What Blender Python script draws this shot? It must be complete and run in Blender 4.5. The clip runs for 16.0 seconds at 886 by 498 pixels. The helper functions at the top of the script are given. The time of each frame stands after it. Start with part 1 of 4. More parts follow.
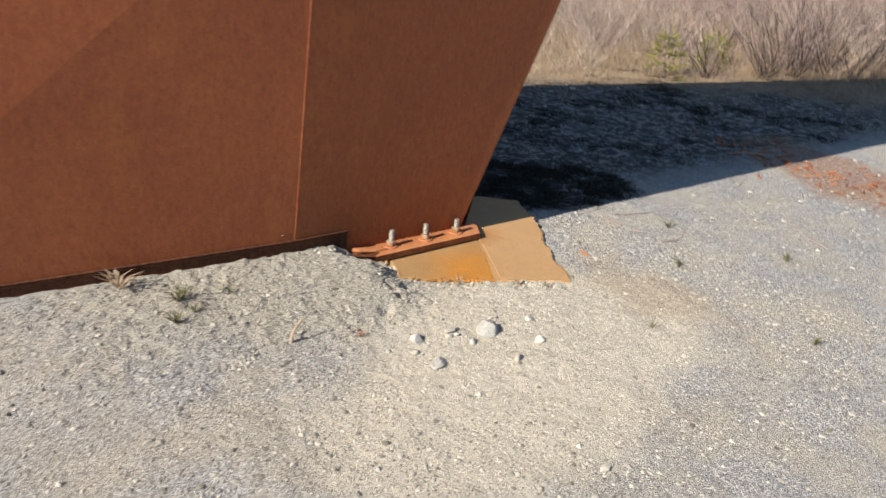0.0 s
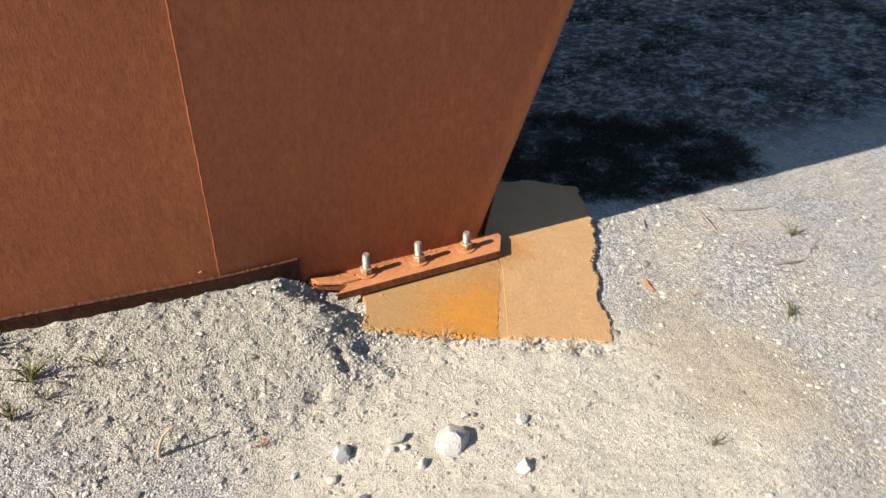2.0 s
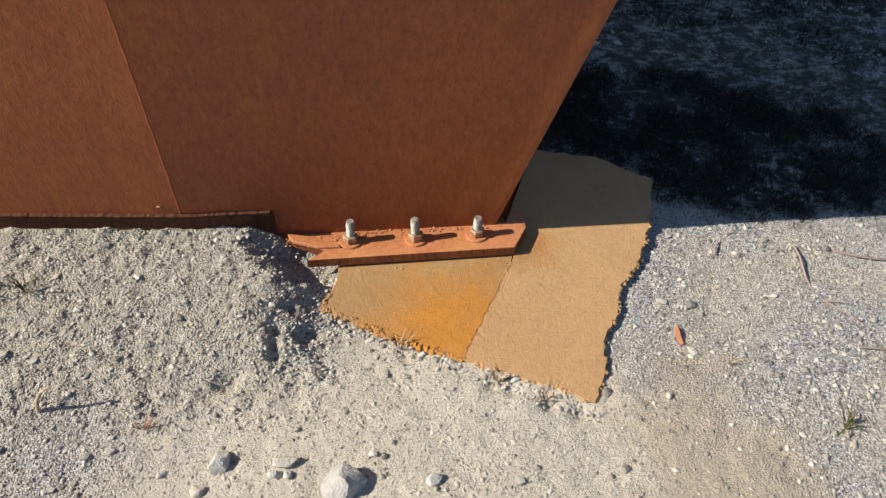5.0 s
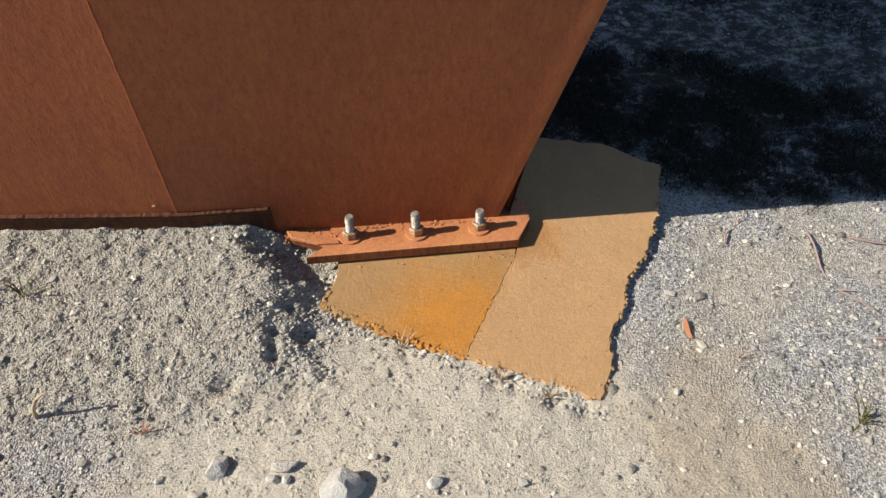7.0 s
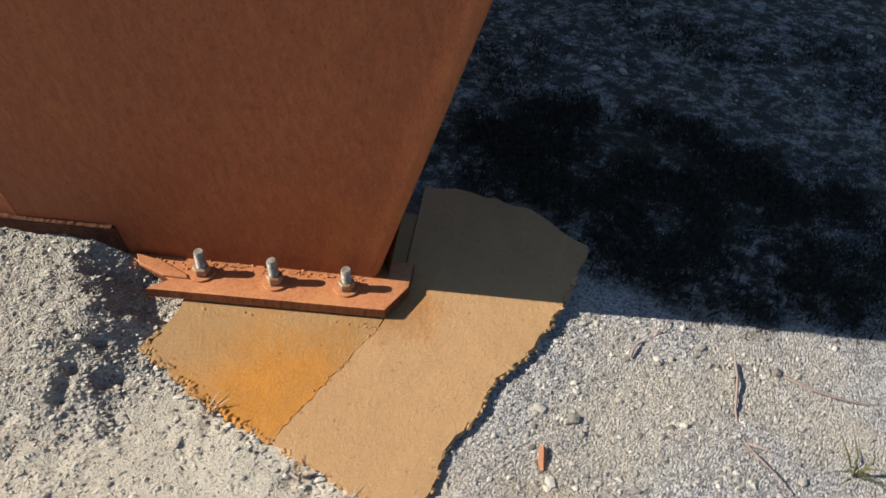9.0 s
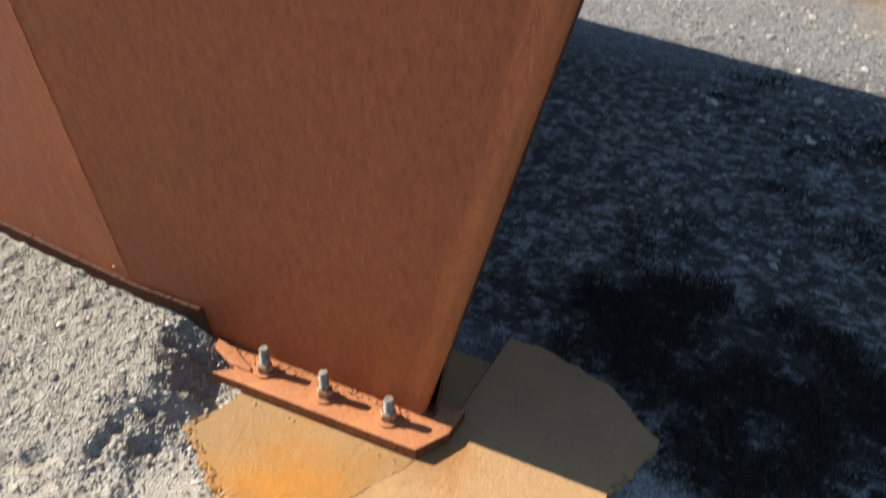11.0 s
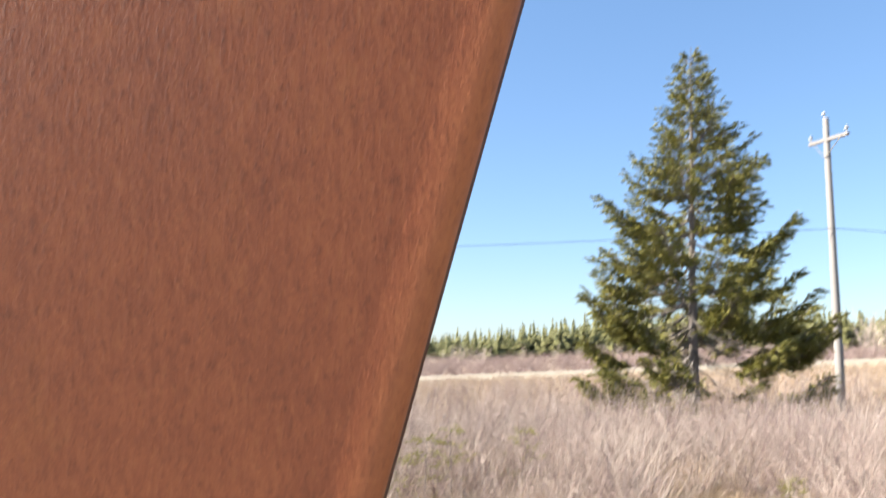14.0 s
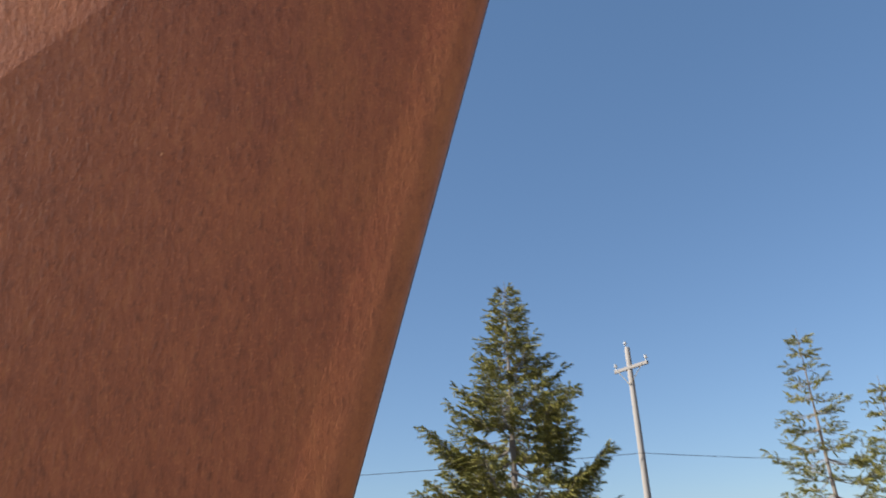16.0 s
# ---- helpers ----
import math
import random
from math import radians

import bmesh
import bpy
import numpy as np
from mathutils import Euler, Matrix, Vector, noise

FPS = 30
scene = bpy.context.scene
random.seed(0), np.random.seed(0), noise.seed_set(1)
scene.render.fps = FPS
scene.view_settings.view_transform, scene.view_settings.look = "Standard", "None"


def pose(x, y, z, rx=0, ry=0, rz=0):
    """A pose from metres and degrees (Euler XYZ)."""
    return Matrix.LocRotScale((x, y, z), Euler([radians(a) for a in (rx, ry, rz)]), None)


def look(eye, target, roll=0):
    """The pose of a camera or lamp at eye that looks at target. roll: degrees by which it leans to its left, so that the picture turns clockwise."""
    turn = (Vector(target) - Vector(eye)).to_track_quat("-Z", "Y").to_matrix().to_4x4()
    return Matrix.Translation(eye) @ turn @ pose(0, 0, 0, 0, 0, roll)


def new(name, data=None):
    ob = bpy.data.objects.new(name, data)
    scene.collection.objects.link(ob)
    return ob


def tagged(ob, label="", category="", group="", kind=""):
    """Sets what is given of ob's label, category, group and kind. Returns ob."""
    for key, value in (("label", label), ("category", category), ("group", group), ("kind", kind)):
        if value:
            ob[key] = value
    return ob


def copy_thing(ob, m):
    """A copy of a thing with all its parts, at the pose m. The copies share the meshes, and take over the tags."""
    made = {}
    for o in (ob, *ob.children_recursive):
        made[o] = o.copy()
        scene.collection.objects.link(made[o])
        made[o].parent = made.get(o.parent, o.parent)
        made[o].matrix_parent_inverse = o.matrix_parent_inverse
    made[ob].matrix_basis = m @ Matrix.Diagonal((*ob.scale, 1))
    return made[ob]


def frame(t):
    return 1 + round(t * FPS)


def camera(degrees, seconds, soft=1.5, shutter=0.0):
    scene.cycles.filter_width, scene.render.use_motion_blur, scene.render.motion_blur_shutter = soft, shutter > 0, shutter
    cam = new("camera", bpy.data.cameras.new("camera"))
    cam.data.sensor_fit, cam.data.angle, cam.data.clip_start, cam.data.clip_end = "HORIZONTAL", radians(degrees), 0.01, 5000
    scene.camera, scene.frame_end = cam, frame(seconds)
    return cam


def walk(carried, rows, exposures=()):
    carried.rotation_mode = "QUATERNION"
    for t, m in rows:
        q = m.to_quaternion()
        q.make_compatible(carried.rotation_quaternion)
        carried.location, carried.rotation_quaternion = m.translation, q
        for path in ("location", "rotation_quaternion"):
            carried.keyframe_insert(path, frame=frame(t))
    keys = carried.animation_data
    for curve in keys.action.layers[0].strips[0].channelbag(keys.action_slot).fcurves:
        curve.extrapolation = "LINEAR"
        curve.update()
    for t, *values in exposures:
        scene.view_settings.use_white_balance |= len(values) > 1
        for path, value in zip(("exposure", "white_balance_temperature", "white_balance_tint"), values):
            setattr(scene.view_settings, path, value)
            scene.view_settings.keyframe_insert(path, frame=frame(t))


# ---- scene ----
cam = camera(57.6, 16.0, soft=1.5, shutter=0.4)
PATH = [
    (0, (-1.512, -2.529, 1.357), (-0.467, -1.034, 0.537), 4.4),
    (0.5, (-1.23, -2.363, 1.396), (-0.215, -0.914, 0.464), 0.9),
    (1, (-0.931, -2.201, 1.4), (-0.063, -0.69, 0.417), 0.4),
    (1.5, (-0.69, -2.017, 1.379), (0.061, -0.476, 0.349), 1.7),
    (2, (-0.481, -1.884, 1.387), (0.117, -0.325, 0.286), -1.0),
    (2.5, (-0.26, -1.814, 1.399), (0.113, -0.208, 0.268), 1.4),
    (3, (-0.102, -1.744, 1.409), (0.151, -0.165, 0.207), -0.7),
    (3.5, (0.011, -1.617, 1.385), (0.221, -0.066, 0.14), -0.4),
    (4, (0.11, -1.564, 1.386), (0.206, -0.052, 0.08), -0.4),
    (4.2, (0.132, -1.554, 1.387), (0.231, -0.07, 0.05), 0.9),
    (6.5, (0.127, -1.498, 1.391), (0.225, -0.028, 0.039), 0.3),
    (7, (0.177, -1.478, 1.384), (0.228, -0.03, 0.004), -1.5),
    (7.5, (0.332, -1.474, 1.383), (0.286, -0.023, 0.007), -2.9),
    (8, (0.456, -1.348, 1.344), (0.373, 0.062, -0.071), -1.6),
    (8.2, (0.495, -1.289, 1.324), (0.411, 0.122, -0.091), -0.2),
    (10.3, (0.918, -1.055, 1.3), (0.374, 0.336, -0.03), 1.0),
    (10.5, (0.94, -1.039, 1.291), (0.308, 0.326, -0.028), 0.3),
    (11, (0.982, -1.024, 1.283), (0.211, 0.451, 0.173), 1.4),
    (11.5, (1.004, -1.009, 1.31), (0.196, 0.592, 0.424), -0.3),
    (12, (1.0, -1.018, 1.363), (0.181, 0.655, 0.634), -0.2),
    (12.5, (0.998, -1.033, 1.418), (0.265, 0.765, 0.937), 0.0),
    (13, (1.001, -1.044, 1.482), (0.382, 0.84, 1.22), 0.7),
    (13.5, (0.998, -1.028, 1.557), (0.516, 0.914, 1.549), 0.5),
    (14, (0.988, -1.004, 1.613), (0.713, 0.959, 1.881), 0.5),
    (14.5, (0.994, -0.987, 1.681), (0.803, 0.928, 2.225), 1.1),
    (15, (1.005, -0.973, 1.752), (0.912, 0.9, 2.444), 1.8),
    (15.5, (0.989, -0.968, 1.83), (1.012, 0.848, 2.667), 1.0),
    (16, (0.983, -0.965, 1.905), (1.152, 0.869, 2.684), -2.9),
]
EXPOSURES = [(0, 0.68), (1.0, 0.70), (1.5, 0.8), (2.0, 0.94), (2.5, 0.98), (3.0, 0.7), (3.5, 0.62), (8.2, 0.58), (10.5, 0.65), (11.0, 1.0), (11.5, 1.74), (12.0, 2.08), (12.5, 2.25),
             (13.0, 2.15), (13.5, 2.0), (14.0, 1.78), (14.5, 1.52), (15.0, 1.28), (15.5, 1.1), (16, 0.98)]
walk(cam, [(t, look(eye, target, roll)) for t, eye, target, roll in PATH], EXPOSURES)

# ---- light: low spring sun along the wall, clear sky ----
SUN_TURN, SUN_RISE = 8.3, 34.3          # degrees: way of the light from +x towards +y, height of the sun
light_way = Vector((math.cos(radians(SUN_TURN)) * math.cos(radians(SUN_RISE)),
                    math.sin(radians(SUN_TURN)) * math.cos(radians(SUN_RISE)), -math.sin(radians(SUN_RISE))))
world = bpy.data.worlds.new("sky")
scene.world = world
world.use_nodes = True
wn = world.node_tree.nodes
sky = wn.new("ShaderNodeTexSky")
sky.sky_type, sky.sun_disc = "NISHITA", False
sky.sun_elevation, sky.sun_rotation = radians(SUN_RISE), radians(270 - SUN_TURN)
sky.altitude, sky.air_density, sky.dust_density, sky.ozone_density = 50, 1.0, 0.6, 2.2
clear = wn.new("ShaderNodeMix")
clear.data_type, clear.blend_type = "RGBA", "MULTIPLY"
clear.inputs[0].default_value, clear.inputs[7].default_value = 1.0, (0.96, 1.0, 1.08, 1)
world.node_tree.links.new(sky.outputs[0], clear.inputs[6])
haze = wn.new("ShaderNodeMix")                          # scattered light of the clear air, even over the whole sky
haze.data_type, haze.blend_type = "RGBA", "ADD"
haze.inputs[0].default_value, haze.inputs[7].default_value = 1.0, (0.34, 0.78, 1.45, 1)
world.node_tree.links.new(clear.outputs[2], haze.inputs[6])
world.node_tree.links.new(haze.outputs[2], wn["Background"].inputs[0])
wn["Background"].inputs[1].default_value = 0.05
sun = new("sun", bpy.data.lights.new("sun", "SUN"))
sun.data.energy, sun.data.angle, sun.data.color = 5.0, radians(0.53), (1.0, 0.93, 0.83)
sun.matrix_world = look((0, 0, 0), light_way) @ pose(0, 0, 0)
sun.location = (-12, -3, 9)

# ---- materials ----


class Mat:
    """A node material with a Principled shader, and short ways to add nodes."""

    def __init__(self, name, rough=0.7, metal=0.0, spec=0.5):
        self.m = bpy.data.materials.new(name)
        self.m.use_nodes = True
        self.t = self.m.node_tree
        self.b = self.t.nodes["Principled BSDF"]
        self.b.inputs["Roughness"].default_value = rough
        self.b.inputs["Metallic"].default_value = metal
        self.b.inputs["Specular IOR Level"].default_value = spec
        self.co = self.t.nodes.new("ShaderNodeTexCoord").outputs["Object"]

    def put(self, socket, value):
        if hasattr(value, "is_linked"):
            self.t.links.new(value, socket)
        else:
            socket.default_value = value

    def scaled(self, x, y, z, co=None):
        n = self.t.nodes.new("ShaderNodeMapping")
        self.t.links.new(co or self.co, n.inputs[0])
        n.inputs["Scale"].default_value = (x, y, z)
        return n.outputs[0]

    def noise(self, scale, detail=4, rough=0.6, co=None, distort=0.0):
        n = self.t.nodes.new("ShaderNodeTexNoise")
        self.t.links.new(co or self.co, n.inputs["Vector"])
        n.inputs["Scale"].default_value, n.inputs["Detail"].default_value = scale, detail
        n.inputs["Roughness"].default_value, n.inputs["Distortion"].default_value = rough, distort
        return n.outputs["Fac"]

    def cells(self, scale, co=None, feature="F1", out="Distance"):
        n = self.t.nodes.new("ShaderNodeTexVoronoi")
        n.feature = feature
        self.t.links.new(co or self.co, n.inputs["Vector"])
        n.inputs["Scale"].default_value = scale
        return n.outputs[out]

    def ramp(self, fac, *stops):
        n = self.t.nodes.new("ShaderNodeValToRGB")
        self.put(n.inputs[0], fac)
        e = n.color_ramp.elements
        while len(e) < len(stops):
            e.new(0.5)
        for el, (p, c) in zip(e, stops):
            el.position = p
            el.color = (c, c, c, 1) if isinstance(c, (int, float)) else (*c, 1)
        return n.outputs[0]

    def mix(self, fac, a, b, mode="MIX"):
        n = self.t.nodes.new("ShaderNodeMix")
        n.data_type, n.blend_type = "RGBA", mode
        self.put(n.inputs[0], fac)
        for i, v in ((6, a), (7, b)):
            self.put(n.inputs[i], (*v, 1) if isinstance(v, tuple) and len(v) == 3 else v)
        return n.outputs[2]

    def math(self, op, a, b=0.0, c=0.0, clamp=False):
        n = self.t.nodes.new("ShaderNodeMath")
        n.operation, n.use_clamp = op, clamp
        for i, v in enumerate((a, b, c)):
            self.put(n.inputs[i], v)
        return n.outputs[0]

    def rand(self):
        return self.t.nodes.new("ShaderNodeObjectInfo").outputs["Random"]

    def island(self):
        return self.t.nodes.new("ShaderNodeNewGeometry").outputs["Random Per Island"]

    def axes(self):
        n = self.t.nodes.new("ShaderNodeSeparateXYZ")
        self.t.links.new(self.co, n.inputs[0])
        return n.outputs

    def near(self, x, y, rx, ry, ragged=0.0, turn=0.0):
        """1 at (x, y), 0 on the ellipse rx, ry round it, less beyond; ragged by noise."""
        o, c, s = self.axes(), math.cos(turn), math.sin(turn)
        u, v = self.math("SUBTRACT", o[0], x), self.math("SUBTRACT", o[1], y)
        a = self.math("ADD", self.math("MULTIPLY", u, c / rx), self.math("MULTIPLY", v, s / rx))
        b = self.math("SUBTRACT", self.math("MULTIPLY", v, c / ry), self.math("MULTIPLY", u, s / ry))
        d = self.math("SQRT", self.math("ADD", self.math("MULTIPLY", a, a), self.math("MULTIPLY", b, b)))
        d = self.math("SUBTRACT", 1.0, d)
        if ragged:
            n = self.math("SUBTRACT", self.noise(2.2 / max(rx, ry), 6, 0.65), 0.5)
            d = self.math("ADD", d, self.math("MULTIPLY", n, ragged))
        return d

    def done(self, colour=None, bump=None, strength=0.4, depth=0.01, rough=None):
        if colour is not None:
            self.put(self.b.inputs["Base Color"], (*colour, 1) if isinstance(colour, tuple) else colour)
        if rough is not None:
            self.put(self.b.inputs["Roughness"], rough)
        if bump is not None:
            n = self.t.nodes.new("ShaderNodeBump")
            n.inputs["Strength"].default_value, n.inputs["Distance"].default_value = strength, depth
            self.put(n.inputs["Height"], bump)
            self.t.links.new(n.outputs[0], self.b.inputs["Normal"])
        return self.m


def rusted_steel(name, dark, mid, light, grain=1.0, wall=False, spec=0.35):
    m = Mat(name, 0.62, 0.0, spec)
    streak = m.noise(62, 5, 0.72, m.scaled(1, 1, 0.3))
    fine = m.noise(210, 3, 0.7, m.scaled(1, 1, 0.42))
    speck = m.noise(105, 4, 0.75, m.scaled(1, 1, 0.36))
    cloud = m.noise(2.3, 5, 0.6)
    c = m.ramp(m.math("ADD", m.math("MULTIPLY", streak, 0.55), m.math("MULTIPLY", cloud, 0.45)),
               (0.33, dark), (0.5, mid), (0.68, light))
    c = m.mix(m.ramp(fine, (0.54, 0.0), (0.70, 0.5 * grain)), c, tuple(v * 0.42 for v in dark))
    c = m.mix(m.ramp(m.noise(310, 3, 0.7), (0.56, 0.0), (0.7, 0.4 * grain)), c, tuple(min(1, v * 1.6) for v in light))
    c = m.mix(m.ramp(m.noise(5.5, 6, 0.7, m.scaled(1, 1, 0.5)), (0.55, 0.0), (0.72, 0.35)), c, (light[0] * 1.15, light[1] * 1.35, light[2] * 0.9))
    if wall:                                               # ochre band along the leaning edge, a darker band beside it, and one blister
        o = m.axes()
        u = m.math("SUBTRACT", m.math("SUBTRACT", o[0], m.math("MULTIPLY", o[2], 0.297)), 0.3)
        u = m.math("ADD", u, m.math("MULTIPLY", m.math("SUBTRACT", m.noise(30, 5, 0.7, m.scaled(1, 1, 0.3)), 0.5), 0.04))
        c = m.mix(m.ramp(m.math("MULTIPLY", u, 10.0), (0.25, 0.0), (0.85, 0.5)), c, (0.35, 0.13, 0.042))
        c = m.mix(m.ramp(m.math("ADD", m.math("MULTIPLY", u, 10.0), 0.6), (0.0, 0.0), (0.55, 0.1), (1.0, 0.0)), c, (0.20, 0.05, 0.02))
        dx, dz = m.math("MULTIPLY", m.math("SUBTRACT", o[0], 0.334), 17.0), m.math("MULTIPLY", m.math("SUBTRACT", o[2], 1.130), 42.0)
        d = m.math("ADD", m.math("MULTIPLY", dx, dx), m.math("MULTIPLY", dz, dz))
        d = m.math("ADD", d, m.math("MULTIPLY", m.noise(60, 4), 1.6))
        c = m.mix(m.ramp(d, (0.7, 0.6), (1.0, 0.0)), c, (0.42, 0.15, 0.04))
    c = m.mix(m.ramp(speck, (0.53, 0.0), (0.66, 0.32 * grain)), c, tuple(v * 0.55 for v in dark))
    c = m.mix(m.ramp(speck, (0.34, 0.3 * grain), (0.46, 0.0)), c, (light[0] * 1.1, light[1] * 1.25, light[2] * 1.15))
    pits = m.math("ADD", m.math("MULTIPLY", fine, 0.6), m.math("ADD", m.math("MULTIPLY", streak, 0.4), m.math("MULTIPLY", speck, 0.5)))
    return m.done(c, pits, 0.28 * grain, 0.004, m.ramp(cloud, (0.3, 0.5), (0.7, 0.72)))


WALL_STEEL = rusted_steel("weathered_steel", (0.205, 0.054, 0.02), (0.278, 0.077, 0.0275), (0.355, 0.109, 0.039), 1.0, True)
PLATE_STEEL = rusted_steel("bright_rust", (0.33, 0.125, 0.05), (0.45, 0.175, 0.07), (0.54, 0.23, 0.105), 0.9)
FLANGE_STEEL = rusted_steel("dark_steel_and_shade", (0.055, 0.023, 0.014), (0.085, 0.034, 0.02), (0.14, 0.056, 0.03), 1.5, False, 0.08)
PLATE_RIM = rusted_steel("shaded_side_rust", (0.09, 0.032, 0.016), (0.15, 0.052, 0.024), (0.24, 0.085, 0.036), 1.6, False, 0.1)


def galvanised():
    m = Mat("galvanised_steel", 0.5, 0.35)
    c = m.ramp(m.noise(90, 4), (0.35, (0.20, 0.17, 0.13)), (0.55, (0.34, 0.31, 0.26)), (0.7, (0.44, 0.41, 0.36)))
    return m.done(c, m.noise(300, 3), 0.3, 0.002)


def rusty_nut():
    m = Mat("rust_streaked_zinc", 0.6, 0.2)
    c = m.ramp(m.noise(60, 4), (0.38, (0.26, 0.11, 0.04)), (0.54, (0.36, 0.22, 0.12)), (0.7, (0.42, 0.36, 0.28)))
    return m.done(c, m.noise(260, 3), 0.3, 0.002)


def footing(name, plain, orange, spread):
    m = Mat(name, 0.85)
    broad, grit = m.noise(7, 5, 0.6), m.noise(120, 4, 0.75)
    c = m.ramp(broad, (0.3, tuple(v * 0.86 for v in plain)), (0.7, plain))
    stain = m.math("ADD", m.math("MULTIPLY", m.near(*spread, 1.5), 1.5), 0.0, clamp=True)
    c = m.mix(stain, c, m.ramp(m.noise(11, 5, 0.7), (0.3, tuple(v * 0.8 for v in orange)), (0.7, orange)))
    c = m.mix(m.ramp(grit, (0.52, 0.0), (0.72, 0.5)), c, tuple(min(1.0, v * 1.22 + 0.02) for v in plain))
    c = m.mix(m.ramp(m.noise(3.7, 5, 0.65), (0.46, 0.0), (0.66, 0.4)), c, tuple(v * 0.72 for v in plain))
    c = m.mix(m.ramp(m.noise(75, 3, 0.7), (0.27, 0.6), (0.38, 0.0)), c, (0.12, 0.065, 0.03))
    flow = m.noise(16, 6, 0.7, m.scaled(1.0, 0.35, 1.0), 0.8)
    c = m.mix(m.ramp(flow, (0.56, 0.0), (0.74, 0.4)), c, tuple(min(1.0, v * 1.25) for v in plain))
    relief = m.math("ADD", m.math("MULTIPLY", grit, 0.9), m.math("ADD", m.noise(28, 4), m.math("MULTIPLY", m.noise(230, 3, 0.8), 0.5)))
    return m.done(c, relief, 0.42, 0.006)


STAINED_CONCRETE = footing("rust_stained_concrete", (0.37, 0.215, 0.085), (0.48, 0.195, 0.02), (0.25, -0.25, 0.27, 0.22))
TAN_CONCRETE = footing("tan_concrete", (0.45, 0.263, 0.115), (0.40, 0.175, 0.045), (0.43, 0.0, 0.13, 0.12))


def ground_material():
    m = Mat("gravel_ground", 0.92, 0.0, 0.2)
    o = m.axes()
    # crushed stone: cells of grey, buff and dark chips
    chips = m.cells(225, out="Color")
    sep = m.t.nodes.new("ShaderNodeSeparateColor")
    m.t.links.new(chips, sep.inputs[0])
    edge = m.cells(225)
    chip = m.ramp(sep.outputs[0], (0.0, (0.09, 0.087, 0.088)), (0.2, (0.27, 0.265, 0.265)), (0.55, (0.44, 0.425, 0.40)), (1.0, (0.62, 0.60, 0.57)))
    chip = m.mix(m.ramp(edge, (0.45, 0.0), (0.8, 0.6)), chip, (0.17, 0.16, 0.145))
    buff = m.ramp(m.noise(3.1, 6, 0.65), (0.42, 0.0), (0.62, 0.55))
    gravel = m.mix(buff, chip, (0.47, 0.41, 0.31))
    coarser = m.ramp(m.math("MULTIPLY", m.math("ADD", o[1], m.math("MULTIPLY", m.noise(1.6, 4), 0.8)), 0.2), (0.44, 0.0), (0.6, 0.85))
    big = m.cells(88, out="Color")                         # larger grey stones in the gravel beyond the monument
    bsep = m.t.nodes.new("ShaderNodeSeparateColor")
    m.t.links.new(big, bsep.inputs[0])
    gravel = m.mix(coarser, gravel, m.ramp(bsep.outputs[1], (0.0, (0.08, 0.077, 0.072)), (0.5, (0.23, 0.22, 0.205)), (1.0, (0.40, 0.385, 0.36))))
    # fine sand washed out below the footing
    fine = m.noise(160, 4, 0.75)
    sand = m.ramp(fine, (0.3, (0.40, 0.36, 0.285)), (0.55, (0.54, 0.49, 0.395)), (0.75, (0.62, 0.57, 0.47)))
    sandy = m.ramp(m.math("MAXIMUM", m.near(0.22, -0.72, 0.72, 0.52, 0.9, -0.25), m.near(-0.25, -1.0, 0.62, 0.45, 0.9)),
                   (0.0, 0.0), (0.28, 0.92))
    c = m.mix(sandy, gravel, sand)
    # grey heaped grit along the wall
    heap = m.ramp(m.near(-0.55, -0.1, 0.75, 0.5, 0.7), (0.05, 0.0), (0.4, 0.85))
    grit = m.ramp(m.noise(210, 5, 0.8), (0.34, (0.12, 0.11, 0.09)), (0.47, (0.385, 0.353, 0.29)), (0.68, (0.56, 0.52, 0.43)))
    c = m.mix(heap, c, grit)
    c = m.mix(m.ramp(m.noise(125, 2, 0.5), (0.61, 0.0), (0.67, 0.6)), c, (0.11, 0.10, 0.082))      # dark grains
    # damp brown ring round the sand
    ring = m.ramp(m.near(0.78, -0.72, 0.24, 0.46, 1.9, 0.25), (0.0, 0.0), (0.5, 0.55))
    c = m.mix(ring, c, (0.34, 0.27, 0.185))
    # black moss and peat, its black also deepening the monument's shadow
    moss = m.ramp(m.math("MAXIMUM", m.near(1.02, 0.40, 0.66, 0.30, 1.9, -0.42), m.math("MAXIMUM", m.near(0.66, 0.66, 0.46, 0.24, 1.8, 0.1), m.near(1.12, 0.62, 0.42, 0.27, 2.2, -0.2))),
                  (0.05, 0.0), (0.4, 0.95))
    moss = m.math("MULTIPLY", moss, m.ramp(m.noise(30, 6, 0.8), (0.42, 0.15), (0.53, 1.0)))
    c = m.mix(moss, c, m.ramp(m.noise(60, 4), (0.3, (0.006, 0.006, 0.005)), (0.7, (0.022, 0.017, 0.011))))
    # dark crumbs kept to the shadow strip, its shade put into their colour
    shade_crumbs = m.math("MULTIPLY", m.ramp(m.noise(19, 8, 0.82), (0.41, 0.0), (0.52, 0.92)),
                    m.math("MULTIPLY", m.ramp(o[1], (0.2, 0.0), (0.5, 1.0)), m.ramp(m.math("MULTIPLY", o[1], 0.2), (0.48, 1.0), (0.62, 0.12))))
    c = m.mix(shade_crumbs, c, (0.045, 0.04, 0.028))
    # litter of dead grass further out
    straw = m.ramp(m.noise(14, 5, 0.7), (0.3, (0.20, 0.14, 0.09)), (0.55, (0.36, 0.27, 0.175)), (0.75, (0.47, 0.37, 0.25)))
    straw = m.mix(m.ramp(m.math("MULTIPLY", o[1], 0.02), (0.2, 0.0), (0.6, 1.0)), straw, m.ramp(m.noise(0.35, 6, 0.7), (0.35, (0.19, 0.135, 0.10)), (0.65, (0.30, 0.225, 0.165))))
    border = m.math("ADD", m.math("MULTIPLY", o[0], 0.72), o[1])          # the edge of the verge
